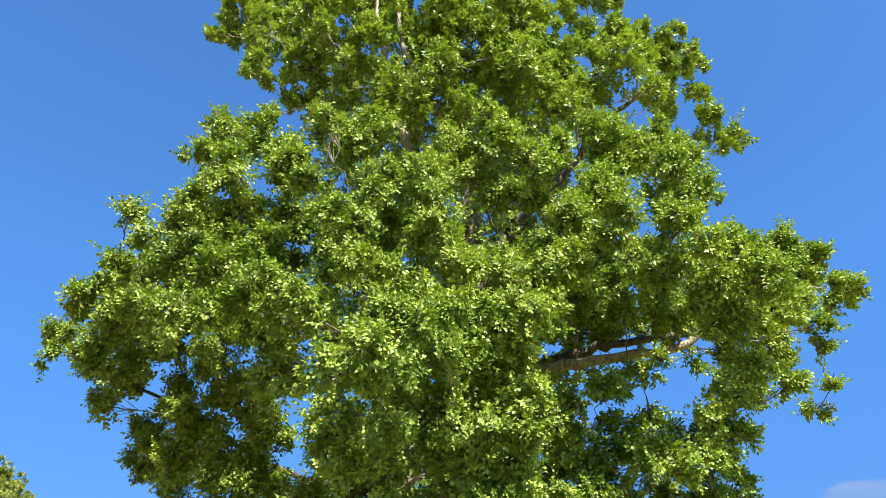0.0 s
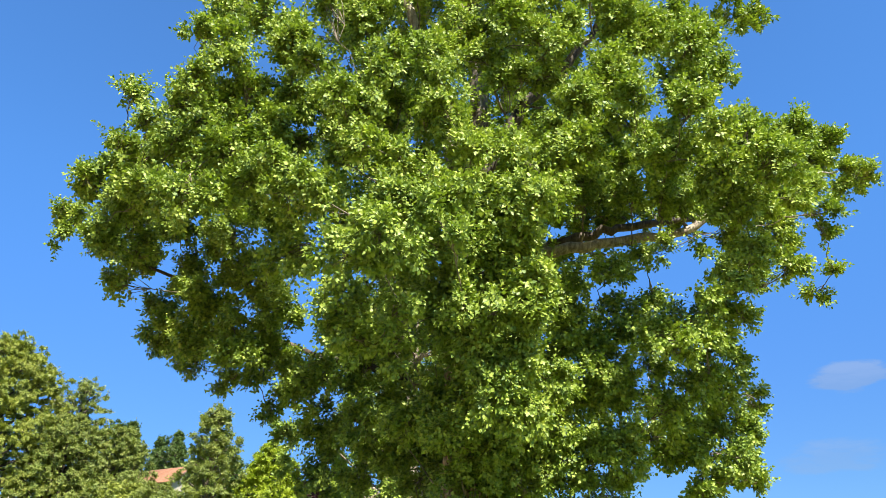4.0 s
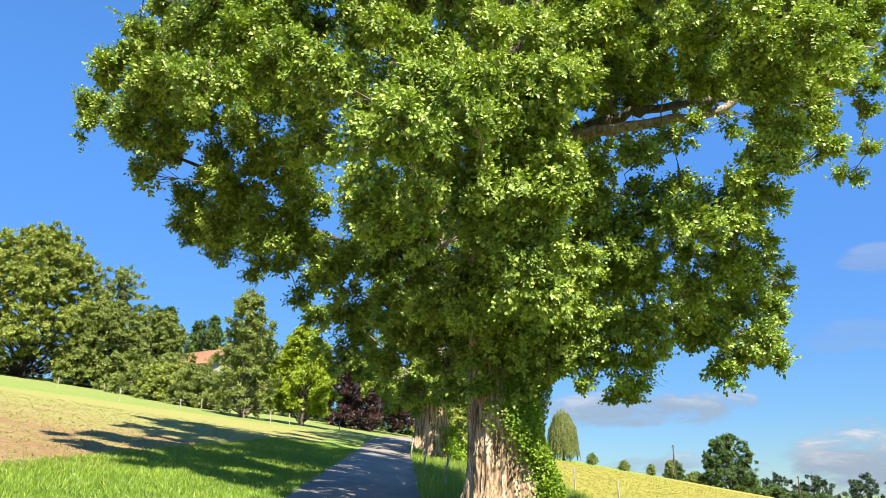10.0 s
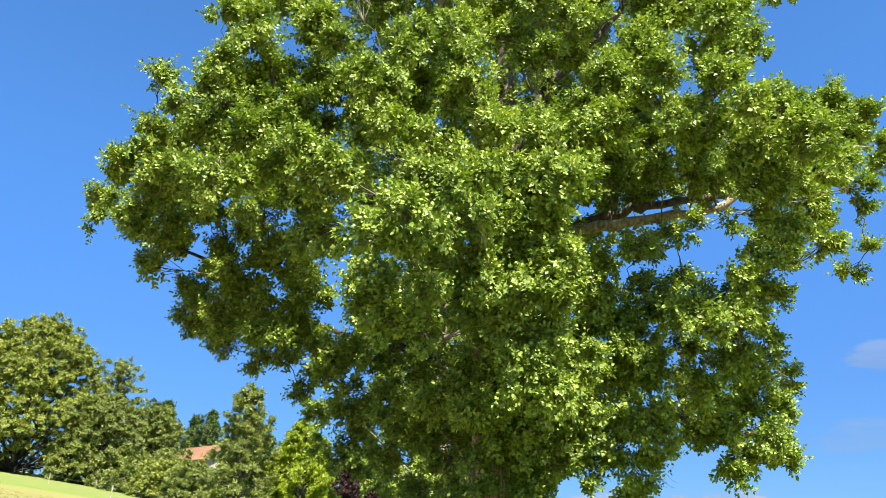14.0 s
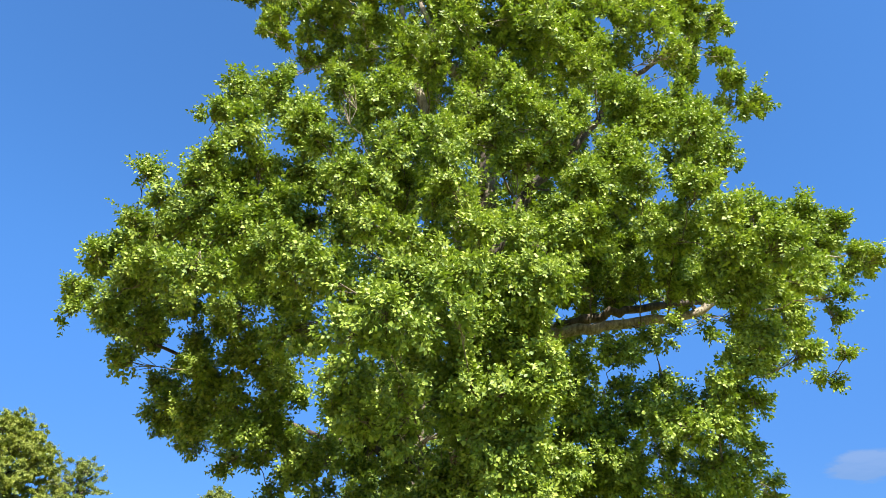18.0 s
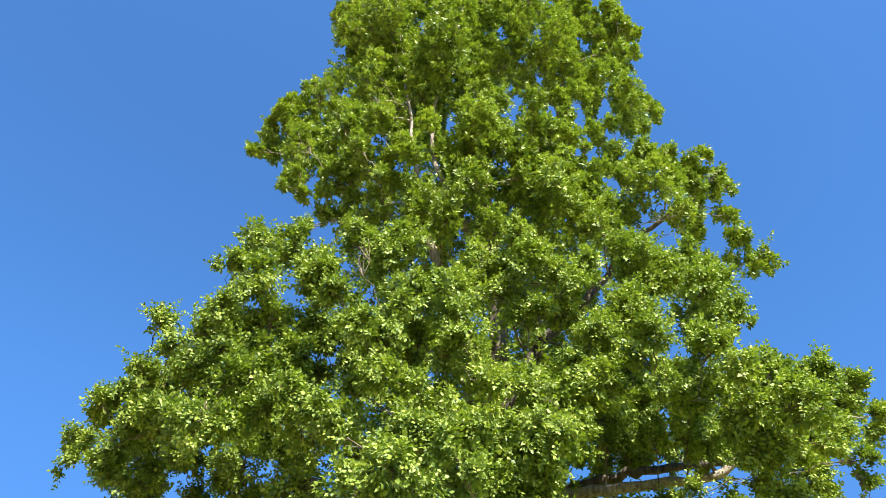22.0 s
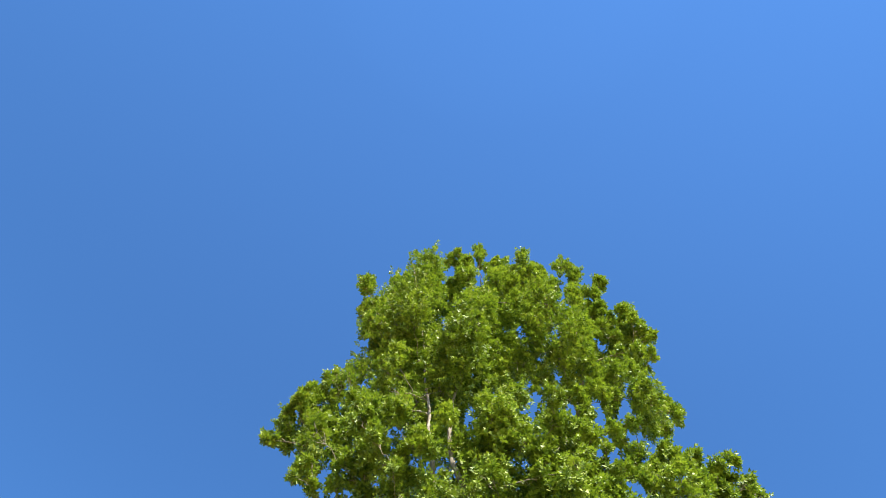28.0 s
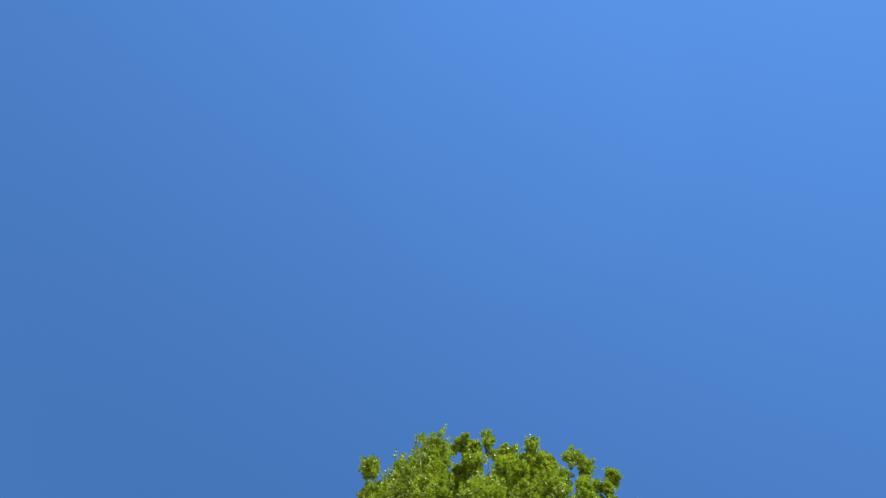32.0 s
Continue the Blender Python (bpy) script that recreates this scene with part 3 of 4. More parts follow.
CROWN_WEST = [
    (-6.8, 15.2, 10.5, 1.0), (-5.9, 14.6, 10.6, 0.96), (-5.1, 14.9, 10.6, 1.06), (-4.0, 14.0, 10.3, 0.99), (-6.2, 14.9, 9.8, 0.77), (-6.8, 15.2, 9.3, 0.64),
    (-5.1, 14.7, 9.6, 0.67), (-4.0, 14.2, 9.5, 0.8), (-3.3, 14.7, 9.3, 0.86), (-4.5, 14.3, 11.5, 0.95), (-5.6, 14.3, 11.8, 0.82), (-4.5, 15.1, 7.9, 0.83),
    (-3.8, 14.7, 7.2, 0.94), (-3.1, 15.1, 6.9, 0.82), (-4.9, 15.4, 7.0, 0.68), (-2.3, 15.0, 6.6, 0.81), (-2.7, 15.1, 8.0, 0.76), (-6.0, 15.4, 8.8, 0.5),
    (-6.3, 15.2, 8.8, 0.44),
]
CROWN_SHADE = [
    (4.0, 15.2, 10.9, 0.84), (4.7, 15.1, 10.6, 0.75), (5.3, 14.9, 11.1, 0.93), (6.1, 14.8, 11.0, 0.86), (4.6, 15.0, 11.8, 0.86), (5.3, 15.1, 10.2, 0.43),
    (6.5, 15.5, 10.5, 0.45), (7.1, 15.5, 10.9, 0.72), (7.9, 15.3, 11.1, 0.82), (8.9, 15.3, 11.4, 0.84), (3.7, 15.3, 10.1, 0.59), (7.7, 14.9, 11.4, 0.89),
    (9.8, 15.5, 12.4, 0.72), (8.5, 15.5, 10.2, 0.72), (7.9, 15.5, 8.8, 0.63), (6.9, 15.0, 8.8, 0.43), (7.6, 15.4, 9.5, 0.56), (8.9, 15.8, 9.8, 0.54),
]
CROWN_LIMB = [
    (5.3, 11.4, 8.1, 0.37), (6.1, 11.6, 8.4, 0.49), (7.3, 11.9, 9.0, 0.52), (8.0, 12.6, 8.9, 0.35), (6.6, 12.0, 9.3, 0.58), (5.3, 11.2, 8.7, 0.53),
    (5.0, 11.3, 9.5, 0.61), (2.8, 11.0, 9.2, 0.5), (2.4, 10.9, 8.1, 0.48), (9.9, 14.1, 11.0, 0.39), (10.8, 15.3, 11.4, 0.35),
]
CROWN_FRINGE = [
    (2.4, 13.9, 3.9, 0.45), (2.8, 13.7, 4.2, 0.5), (3.0, 13.8, 3.8, 0.43), (3.8, 15.3, 3.5, 0.34), (2.6, 13.9, 3.5, 0.26), (3.8, 13.5, 4.5, 0.5),
    (3.7, 14.0, 4.0, 0.4), (5.2, 13.9, 3.7, 0.32), (6.5, 14.7, 4.0, 0.29), (5.9, 14.4, 4.0, 0.33), (6.1, 14.2, 4.6, 0.43), (2.3, 13.7, 4.4, 0.54),
    (1.6, 13.7, 4.3, 0.48), (2.0, 13.8, 3.7, 0.32),
]
CROWN_SKIRT_LEFT = [
    (-5.8, 16.5, 7.6, 0.56), (-5.1, 16.8, 7.0, 0.56), (-4.3, 16.9, 6.7, 0.49), (-3.5, 16.3, 6.5, 0.42), (-4.1, 15.2, 7.1, 0.63), (-3.0, 16.2, 5.7, 0.36),
    (-2.7, 16.4, 5.3, 0.31), (-3.2, 15.5, 6.9, 0.69), (-2.1, 14.5, 5.9, 0.69), (-2.1, 16.0, 5.2, 0.56), (-1.8, 16.1, 4.5, 0.56), (-1.0, 14.3, 5.1, 0.67),
    (-1.1, 15.6, 4.2, 0.6), (-1.8, 16.8, 4.1, 0.32), (-2.2, 16.0, 4.2, 0.27), (-0.5, 15.2, 4.6, 0.7), (-0.1, 12.9, 5.1, 0.86), (0.1, 15.1, 4.0, 0.52),
    (-0.6, 15.8, 3.6, 0.48), (0.5, 12.4, 4.4, 0.53), (0.2, 15.3, 3.5, 0.41),
]
CROWN_SKIRT_RIGHT = [
    (1.5, 13.3, 4.8, 0.68), (1.8, 12.7, 5.7, 0.87), (2.7, 12.1, 5.9, 0.73), (2.6, 13.1, 5.0, 0.68), (2.3, 13.8, 4.2, 0.65), (3.2, 13.6, 4.3, 0.67),
    (3.4, 13.7, 3.6, 0.45), (3.6, 15.2, 3.4, 0.36), (3.5, 12.8, 5.1, 0.57), (3.9, 12.2, 5.6, 0.68), (4.4, 11.7, 5.7, 0.4), (4.4, 12.9, 5.1, 0.58),
    (5.1, 12.8, 5.5, 0.59), (6.0, 13.4, 6.0, 0.46), (7.0, 14.8, 5.7, 0.36), (6.6, 14.7, 5.0, 0.5), (5.7, 14.5, 5.0, 0.54), (6.2, 15.2, 4.3, 0.45),
    (6.4, 14.3, 4.0, 0.29), (5.3, 14.3, 3.9, 0.3), (5.1, 15.1, 4.6, 0.34), (1.5, 13.8, 3.9, 0.37),
]
CROWN_BULGE = [
    (0.8, 10.3, 6.7, 0.47), (1.1, 10.2, 6.8, 0.43), (1.6, 10.4, 6.7, 0.46), (0.7, 10.4, 6.3, 0.43), (1.2, 10.5, 6.5, 0.43),
    (1.7, 10.1, 6.1, 0.58), (0.7, 10.1, 5.7, 0.48), (1.2, 10.1, 5.7, 0.55), (1.6, 10.1, 5.6, 0.48), (2.3, 10.7, 5.9, 0.46),
    (1.0, 10.6, 5.2, 0.57), (1.6, 10.7, 5.2, 0.59), (2.3, 11.3, 5.7, 0.54), (1.2, 10.6, 4.9, 0.54), (1.5, 10.9, 4.9, 0.49), (1.2, 10.7, 4.5, 0.56),
    (1.6, 10.9, 4.4, 0.59),
]
CROWN_HANGING = [
    (2.8, 13.3, 10.1, 0.43), (3.4, 13.5, 10.1, 0.45), (3.7, 13.2, 10.1, 0.35), (4.4, 13.6, 10.2, 0.43), (5.0, 13.1, 10.0, 0.43), (2.6, 13.6, 9.6, 0.46),
    (3.4, 13.4, 9.5, 0.41), (4.0, 13.2, 9.6, 0.41), (4.3, 13.0, 9.3, 0.35), (4.9, 13.0, 9.3, 0.37),
]
TREE = np.array((1.12, 14.5, hill(1.12, 14.5)))
# the stems: x, y, z, half-width
STEM_MAIN = [(1.12, 14.5, 6.0, 0.46), (1.0, 14.5, 8.5, 0.36), (1.5, 14.5, 11.8, 0.26), (1.35, 14.5, 16.0, 0.19), (0.9, 14.5, 21.0, 0.13), (0.4, 14.6, 26.0, 0.1), (0.2, 14.6, 31.5, 0.03)]
STEM_EAST = [(1.45, 14.4, 10.6, 0.18), (2.1, 14.2, 12.0, 0.15), (3.0, 14.0, 13.2, 0.12), (3.9, 13.9, 14.1, 0.1), (4.9, 13.9, 15.7, 0.08), (6.3, 14.0, 17.2, 0.05), (7.8, 14.2, 19.0, 0.02)]
STEM_WEST = [(1.1, 14.5, 10.0, 0.2), (0.3, 14.2, 13.0, 0.15), (-0.55, 13.8, 16.4, 0.1), (-1.0, 13.4, 18.8, 0.06), (-1.5, 13.9, 23.1, 0.035), (-2.4, 14.6, 29.5, 0.02)]
STEM_INNER = [(1.4, 14.5, 15.0, 0.16), (0.2, 13.6, 16.8, 0.1), (-0.5, 13.3, 19.0, 0.06), (-0.38, 13.9, 23.4, 0.035), (-0.3, 14.4, 29.0, 0.02)]
STEM_HIGH_EAST = [(1.2, 14.6, 16.5, 0.18), (2.3, 14.4, 19.0, 0.14), (3.4, 14.2, 21.5, 0.10), (4.1, 14.4, 25.6, 0.05), (4.8, 14.7, 30.0, 0.02)]
LIMB_LOW = [(1.3, 14.5, 7.8, 0.16), (2.4, 14.2, 8.6, 0.13), (3.6, 13.9, 8.75, 0.115), (5.3, 13.8, 9.0, 0.095), (6.3, 13.8, 9.45, 0.08), (8.0, 14.0, 10.4, 0.055), (9.5, 14.2, 10.9, 0.012)]
LIMB_UPPER = [(1.3, 14.8, 8.3, 0.14), (3.3, 14.4, 9.15, 0.11), (4.6, 14.3, 9.4, 0.09), (7.0, 14.6, 10.1, 0.06), (9.0, 14.6, 11.4, 0.03)]
LIMB_WEST = [(1.0, 14.4, 5.6, 0.1), (-1.0, 15.6, 6.6, 0.075), (-3.0, 16.4, 7.4, 0.055), (-5.2, 15.6, 8.5, 0.04), (-7.2, 14.6, 9.2, 0.02)]
STEMS = [STEM_MAIN, STEM_EAST, STEM_WEST, STEM_INNER, STEM_HIGH_EAST, LIMB_LOW, LIMB_UPPER, LIMB_WEST]


def fine_line(stem, n):
    """The stem as n points on a smooth line, with half-widths."""
    p = np.asarray(stem, float)
    s = np.linspace(0, len(p) - 1, n)
    i = np.clip(s.astype(int), 0, len(p) - 2)
    f = (s - i)[:, None]
    tan = np.gradient(p, axis=0)
    h00, h10, h01, h11 = 2 * f**3 - 3 * f**2 + 1, f**3 - 2 * f**2 + f, -2 * f**3 + 3 * f**2, f**3 - f**2
    return h00 * p[i] + h10 * tan[i] + h01 * p[i + 1] + h11 * tan[i + 1]


def trunk_mesh(height, foot, waist, top, lean, seed, rings=130, sides=190):
    """A furrowed trunk on flaring roots; the origin is at its foot."""
    rng = np.random.default_rng(seed)
    phase = rng.uniform(0, 6.28, 8)
    verts = []
    for i in range(rings):
        s = i / (rings - 1)
        z = -0.4 + s * (height + 0.4)
        base = waist + (foot - waist) * math.exp(-max(z, 0) * 1.5) + (top - waist) * max(0, s - 0.35) / 0.65
        for j in range(sides):
            a = 2 * math.pi * j / sides
            toes = 0.16 * math.exp(-max(z, 0) * 1.4) * math.sin(5 * a + phase[0]) + 0.06 * math.sin(3 * a + phase[1] + z * 0.5)
            q = Vector((math.cos(a) * 7.5, math.sin(a) * 7.5, z * 0.75 + seed))
            q += Vector((0.35 * noise.noise(q * 0.5), 0.35 * noise.noise(q * 0.5 + Vector((9, 0, 0))), 0))
            rib = 0.22 * max(0, 0.42 - abs(noise.noise(q)) * 1.7) + 0.13 * max(0, 0.4 - abs(noise.noise(q * 2.3 + Vector((0, 0, z * 1.3)))) * 1.5) + 0.03 * noise.noise(Vector((q.x * 5, q.y * 5, z * 5)))
            knob = 0.12 * noise.noise(Vector((math.cos(a) * 1.6, math.sin(a) * 1.6, z * 0.9 + seed)))
            r = base * (1 + toes + knob - rib)
            verts.append((r * math.cos(a) + lean[0] * z / height, r * math.sin(a) + lean[1] * z / height, z))
    i, j = np.meshgrid(np.arange(rings - 1), np.arange(sides), indexing="ij")
    b, c = i * sides + j, i * sides + (j + 1) % sides
    return mesh_of("trunk", verts, np.stack([b, c, c + sides, b + sides], -1).reshape(-1, 4))


def build_poplar():
    rng = np.random.default_rng(11)
    tree = thing("poplar_tree", TREE, "towering old poplar in full green leaf, climber on its trunk", "tree")
    put("trunk", trunk_mesh(5.6, 0.95, 0.56, 0.52, (0.0, 0.0), 4), BARK, tree, "deeply furrowed brown bark", True)
    lines = []
    for k, stem in enumerate(STEMS):
        q = fine_line(stem, 26)
        lines.append(q)
        q2 = q.copy()
        q2[1:-1, :3] += rng.normal(0, 0.035, (24, 3))
        v, f = tube(q2[:, :3] - TREE, q2[:, 3], 12, 0.08, k)
        # bark colour carries the light: 1, 6, 7 in shade, 5 in sun
        put("stem" if k < 5 else "limb", mesh_of("stem", v, f), PALE_BARK if k in (2, 3, 4, 5) else BROWN_BARK if k in (1, 6, 7) else LIMB_BARK, tree, "", True)
    nodes_ = np.concatenate(lines)
    masses = [(m, 1.0) for tier in (CROWN_TOP, CROWN_HIGH, CROWN_MIDDLE, CROWN_WIDE, CROWN_LOW_LEFT, CROWN_LOW_RIGHT, CROWN_FRONT, CROWN_HEART, CROWN_APRON, CROWN_EAST, CROWN_WEST, CROWN_SHADE, CROWN_LIMB, CROWN_FRINGE, CROWN_SKIRT_LEFT, CROWN_SKIRT_RIGHT, CROWN_BULGE) for m in tier]
    # low boughs east of the trunk stand level with it
    masses = [((m[0] * 13.6 / m[1], 13.6, 1.6 + (m[2] - 1.6) * 13.6 / m[1], m[3] * 1.1), k) if m[2] < 6.7 and 2.1 < m[0] < 4.2 and m[1] < 13.4 else (m, k) for m, k in masses]
    masses += [(m, 1.0) for m in CROWN_HANGING]
    # the far side of the crown answers the near side
    for m, _ in list(masses):
        if rng.uniform() < 0.5 and m[3] > 0.45 and m[2] < 20 and not (m[0] < -2.5 and m[2] < 10):
            back = 2 * 14.9 - m[1] + rng.uniform(-0.6, 0.9)
            masses.append(((1.0 + (m[0] - 1.0) * 0.84 + rng.uniform(-0.4, 0.4), max(back, 15.2), max(m[2] + rng.uniform(-0.2, 0.5), 4.6), m[3] * 1.15), 0.45))
    # inner boughs behind the stems
    for k in range(140):
        z = 5.5 + 22 * (k + 0.5) / 140
        w = 3.0 + 2.2 * math.sin(min(1, (z - 4) / 12) * math.pi * 0.5) - 0.15 * max(0, z - 14)
        a = k * 2.399
        w *= rng.uniform(0.3, 0.9) if z > 12 else rng.uniform(0.25, 0.6) if math.cos(a) > 0 or z < 7 else rng.uniform(0.3, 0.8)
        if z < 21 and (z > 9 or w * math.cos(a) > -2.4):
            masses.append(((1.0 + w * math.cos(a), 15.7 + 1.5 * math.sin(a), z, 1.2 - 0.02 * max(0, z - 14)), 0.4))
    # large masses are several boughs' leaves
    parted = []
    for m, dense in masses:
        high = m[2] > 16.5
        if high and dense == 1.0 and m[3] > 0.4:      # upright plumes in the upper crown
            for _ in range(10):
                o = np.clip(rng.normal(0, 0.5, 3), -0.75, 0.75) * m[3]
                parted.append(((m[0] + o[0], m[1] + o[1], m[2] + o[2] * 1.7, m[3] * rng.uniform(0.32, 0.5)), dense))
        elif m[3] > 0.72 and dense == 1.0:
            for _ in range(4):
                o = np.clip(rng.normal(0, 0.46, 3), -0.68, 0.68) * m[3]
                parted.append(((m[0] + o[0], m[1] + o[1], m[2] + o[2] * 1.4, m[3] * rng.uniform(0.48, 0.66)), dense))
        else:
            parted.append((m, dense))
    reach_of = [np.min(np.linalg.norm(nodes_[:, :3] - np.array(m[:3]), axis=1)) for m, _ in parted]
    for i in np.argsort(reach_of):
        m, dense = parted[i]
        c, r = np.array(m[:3]), m[3]
        axis = np.array((1.0, 14.6, c[2] - 1.2))
        out = unit(c - axis)
        # each bough leaves the nearest wood that stands a little lower
        away = np.linalg.norm(nodes_[:, :3] - c, axis=1) + np.maximum(0, nodes_[:, 2] - c[2] + 0.3) * (1.5 if c[2] > 8.5 else 0.35)
        s = nodes_[int(np.argmin(away))]
        gap = np.linalg.norm(c - s[:3])
        line = bend(s[:3], c + out * r * 0.2, 0.05 * gap, 8, rng, 0.05)
        thick = min(s[3] * 0.75, 0.014 + 0.012 * gap)
        girth = np.linspace(thick, 0.011, 8)
        nodes_ = np.concatenate([nodes_, np.column_stack([line, girth])[2:]])
        wood = [tube(line - TREE, girth, 5)]
        tall = min(2.3, max(0.95, 1 + (c[2] - 9) / 10)) - 0.5 * min(1.0, max(0.0, (c[2] - 26) / 4))
        size = (0.08 if c[2] < 12 else 0.09 if c[2] < 16 else 0.115) if dense == 1.0 else 0.115
        count = (28 if c[2] < 14 else 30) * (r * r / (size * size)) * tall * (0.92 * dense if c[2] < 14 else 0.64 * dense) * (0.6 if dense < 1.0 else 1.0) + 110
        (v, f), base, d, reach = spray(c, r, count, out, rng, size, 0.3 if c[2] < 14.5 else 0.22, 0.2 + 0.05 * c[2], (1.0, 0.95, tall) if c[2] < 20 else (0.86, 0.86, tall), dense < 1.0 or c[2] > 15, 0.34 if c[2] > 14.5 else 0.19)
        some = slice(0, None, 8 if dense == 1.0 else 20)
        fork = line[rng.integers(4, 8, len(base[some]))]
        wood.append(twigs(fork - TREE, (fork + base[some]) / 2 + rng.normal(0, 0.05, fork.shape) - TREE, base[some] - TREE, base[some] + d[some] * reach[some] * 0.8 - TREE, (0.009, 0.007, 0.005, 0.002)))
        wv, wf = joined(wood)
        bough = put("bough", mesh_of("bough", wv, wf), PALE_BARK if c[2] > 15 else LIMB_BARK, tree, "", True)
        put("foliage", mesh_of("foliage", v - TREE, f), POPLAR_LEAF, bough)
    # water shoots fan up from the top of the trunk, and a dead spray hangs from the east skirt
    for k in range(16):
        a = -2.5 + 2.4 * k / 16 + rng.uniform(-0.1, 0.1)
        z0 = rng.uniform(1.9, 3.6)
        root = np.array((0.52 * math.cos(a), 0.52 * math.sin(a), z0))
        tip = root + np.array((math.cos(a) * rng.uniform(0.6, 1.7), math.sin(a) * rng.uniform(0.7, 1.6), rng.uniform(1.4, 2.9)))
        v, f = tube(bend(root, tip, 0.1, 8, rng, 0.02), np.linspace(0.017, 0.005, 8), 5)
        put("water_shoot", mesh_of("water_shoot", v, f), LIMB_BARK, tree, "thin pale shoot", True)
    hang = []
    for k in range(3):
        root = np.array((2.75, 0.0, 3.0 - 0.12 * k))
        hang.append(tube(bend(root, root + np.array((rng.uniform(0.1, 0.5), rng.uniform(-0.2, 0.2), -rng.uniform(0.2, 0.45))), 0.0, 6, rng, 0.04), np.linspace(0.006, 0.002, 6), 3))
    v, f = joined(hang)
    put("dead_twig", mesh_of("dead_twig", v, f), BROWN_BARK, tree, "bare hanging twig")
    # climber on the trunk
    n = 22000
    z = 3.1 * rng.uniform(0.0, 1.0, n) ** 0.8
    a = rng.normal(0, 1, n) * (0.30 + 0.16 * np.clip(z - 1.0, 0, 0.8)) - 0.30 - 0.58 * np.clip(z - 1.0, 0, 0.75)
    rad = 0.56 + 0.35 * np.exp(-z * 1.5) + rng.uniform(0.0, 0.46, n) * (0.75 + 0.25 * np.sin(z * 3.1 + a * 2))
    at = np.stack([rad * np.cos(a), rad * np.sin(a), z], 1)
    o = np.stack([np.cos(a), np.sin(a), 0.35 + 0 * z], 1)
    along = unit(o * 0.5 + rng.normal(0, 0.5, (n, 3)) + (0, 0, -0.4))
    ln = rng.uniform(0.035, 0.066, n)
    v, f = blades(at, along, unit(o + rng.normal(0, 0.45, (n, 3))), ln, ln * 0.8)
    put("climber", mesh_of("climber", v, f), IVY_LEAF, tree, "bright green climber clinging to the trunk")


build_poplar()


def mass_tree(name, at, height, width, material, label, seed, leaf=0.3, crown_foot=0.15, shape="round", depth=None, bark=None, count=None, group="", category="tree", trunk=None, droop=0.0, thick=True):
    """A whole tree: tapered trunk, limbs and a crown of many leafy masses with gaps between."""
    rng = np.random.default_rng(seed)
    x, y = at
    foot = np.array((x, y, hill(x, y) - 0.1))
    tree = thing(name, foot, label, category, group)
    bark = bark or BROWN_BARK
    tr = trunk or max(0.08, height * 0.022)
    line = bend((0, 0, 0), (rng.uniform(-0.03, 0.03) * height, 0, height * 0.9), 0, 10, rng, 0.015)
    v, f = tube(line, np.linspace(tr, 0.03, 10), 8, 0.1, seed)
    put("trunk", mesh_of("trunk", v, f), bark, tree, "", True)
    n = 26 if leaf > 0.5 else max(12, int((84 if height > 9 else 56) * (width / height) ** 0.5))
    wood, leaves = [], []
    total = 2 * count if count else int((1.6 if height > 12 and leaf < 0.35 else 1.25) * math.pi * width * height * 1.7 / (leaf * leaf * 0.35))
    for k in range(n):
        s = (k + 0.5) / n
        zz = crown_foot + (1 - crown_foot) * s
        if shape == "round":
            env = math.sqrt(max(0.03, 1 - (2 * max(s, 0.12) - 1.0) ** 2))
        elif shape == "cone":
            env = 1.05 * (1 - s) ** 0.8 + 0.06
        elif shape == "dome":
            env = math.sqrt(max(0.05, 1 - s ** 2.4))
        else:                                      # oval, fuller below
            env = min(1.0, 1.35 * (1 - s) ** 0.55) * (0.75 + 0.25 * min(1, s * 5))
        a = k * 2.399 + rng.uniform(-0.4, 0.4)
        rr = env * width * 0.5 * (rng.uniform(0.62, 0.86) if thick else rng.uniform(0.45, 0.8))
        dd = rr * ((depth or width) / width)
        r = width * 0.5 * ((0.24 if thick else 0.34) + 0.1 * rng.uniform()) * (0.72 + 0.28 * env)
        c = np.array((rr * math.cos(a), dd * math.sin(a), zz * (height - r * 0.75)))
        out = unit(c - np.array((0, 0, c[2] - 0.15 * height)))
        wood.append(tube(bend((0, 0, max(0.1, c[2] - rr * 0.6 - 0.03 * height)), c, 0.05 * rr, 6, rng), np.linspace(tr * 0.4, 0.02, 6), 4))
        (lv, lf), base, d, reach = spray(c, r, total / n, out, rng, leaf, leaf * (1.5 if droop < 1 else 5.0), 0.45 - droop, (1, 1, 0.62 if shape == "dome" else 0.8), True, 0.16 if width > 12 else 0.19, 8)
        leaves.append((lv, lf))
        if thick:                                  # shaded leaves deep inside close the crown
            m = 36
            p = c * (0.62, 0.62, 0.9) + rng.normal(0, 0.25 * r, (m, 3))
            ln = np.full(m, min(0.6, 0.15 * r + 0.2)) * rng.uniform(0.7, 1.2, m)
            leaves.append(blades(p, unit(rng.normal(size=(m, 3))), unit(rng.normal(size=(m, 3))), ln, ln * 0.8, small=True))
        wood.append(joined([tube(np.stack([c, (c + b) / 2, b]), (0.04, 0.025, 0.012), 3) for b in base[::90]]))
    wv, wf = joined(wood)
    put("branchwork", mesh_of("branchwork", wv, wf), bark, tree, "", True)
    lv, lf = joined(leaves)
    put("crown", mesh_of("crown", lv, lf), material, tree)
    return tree


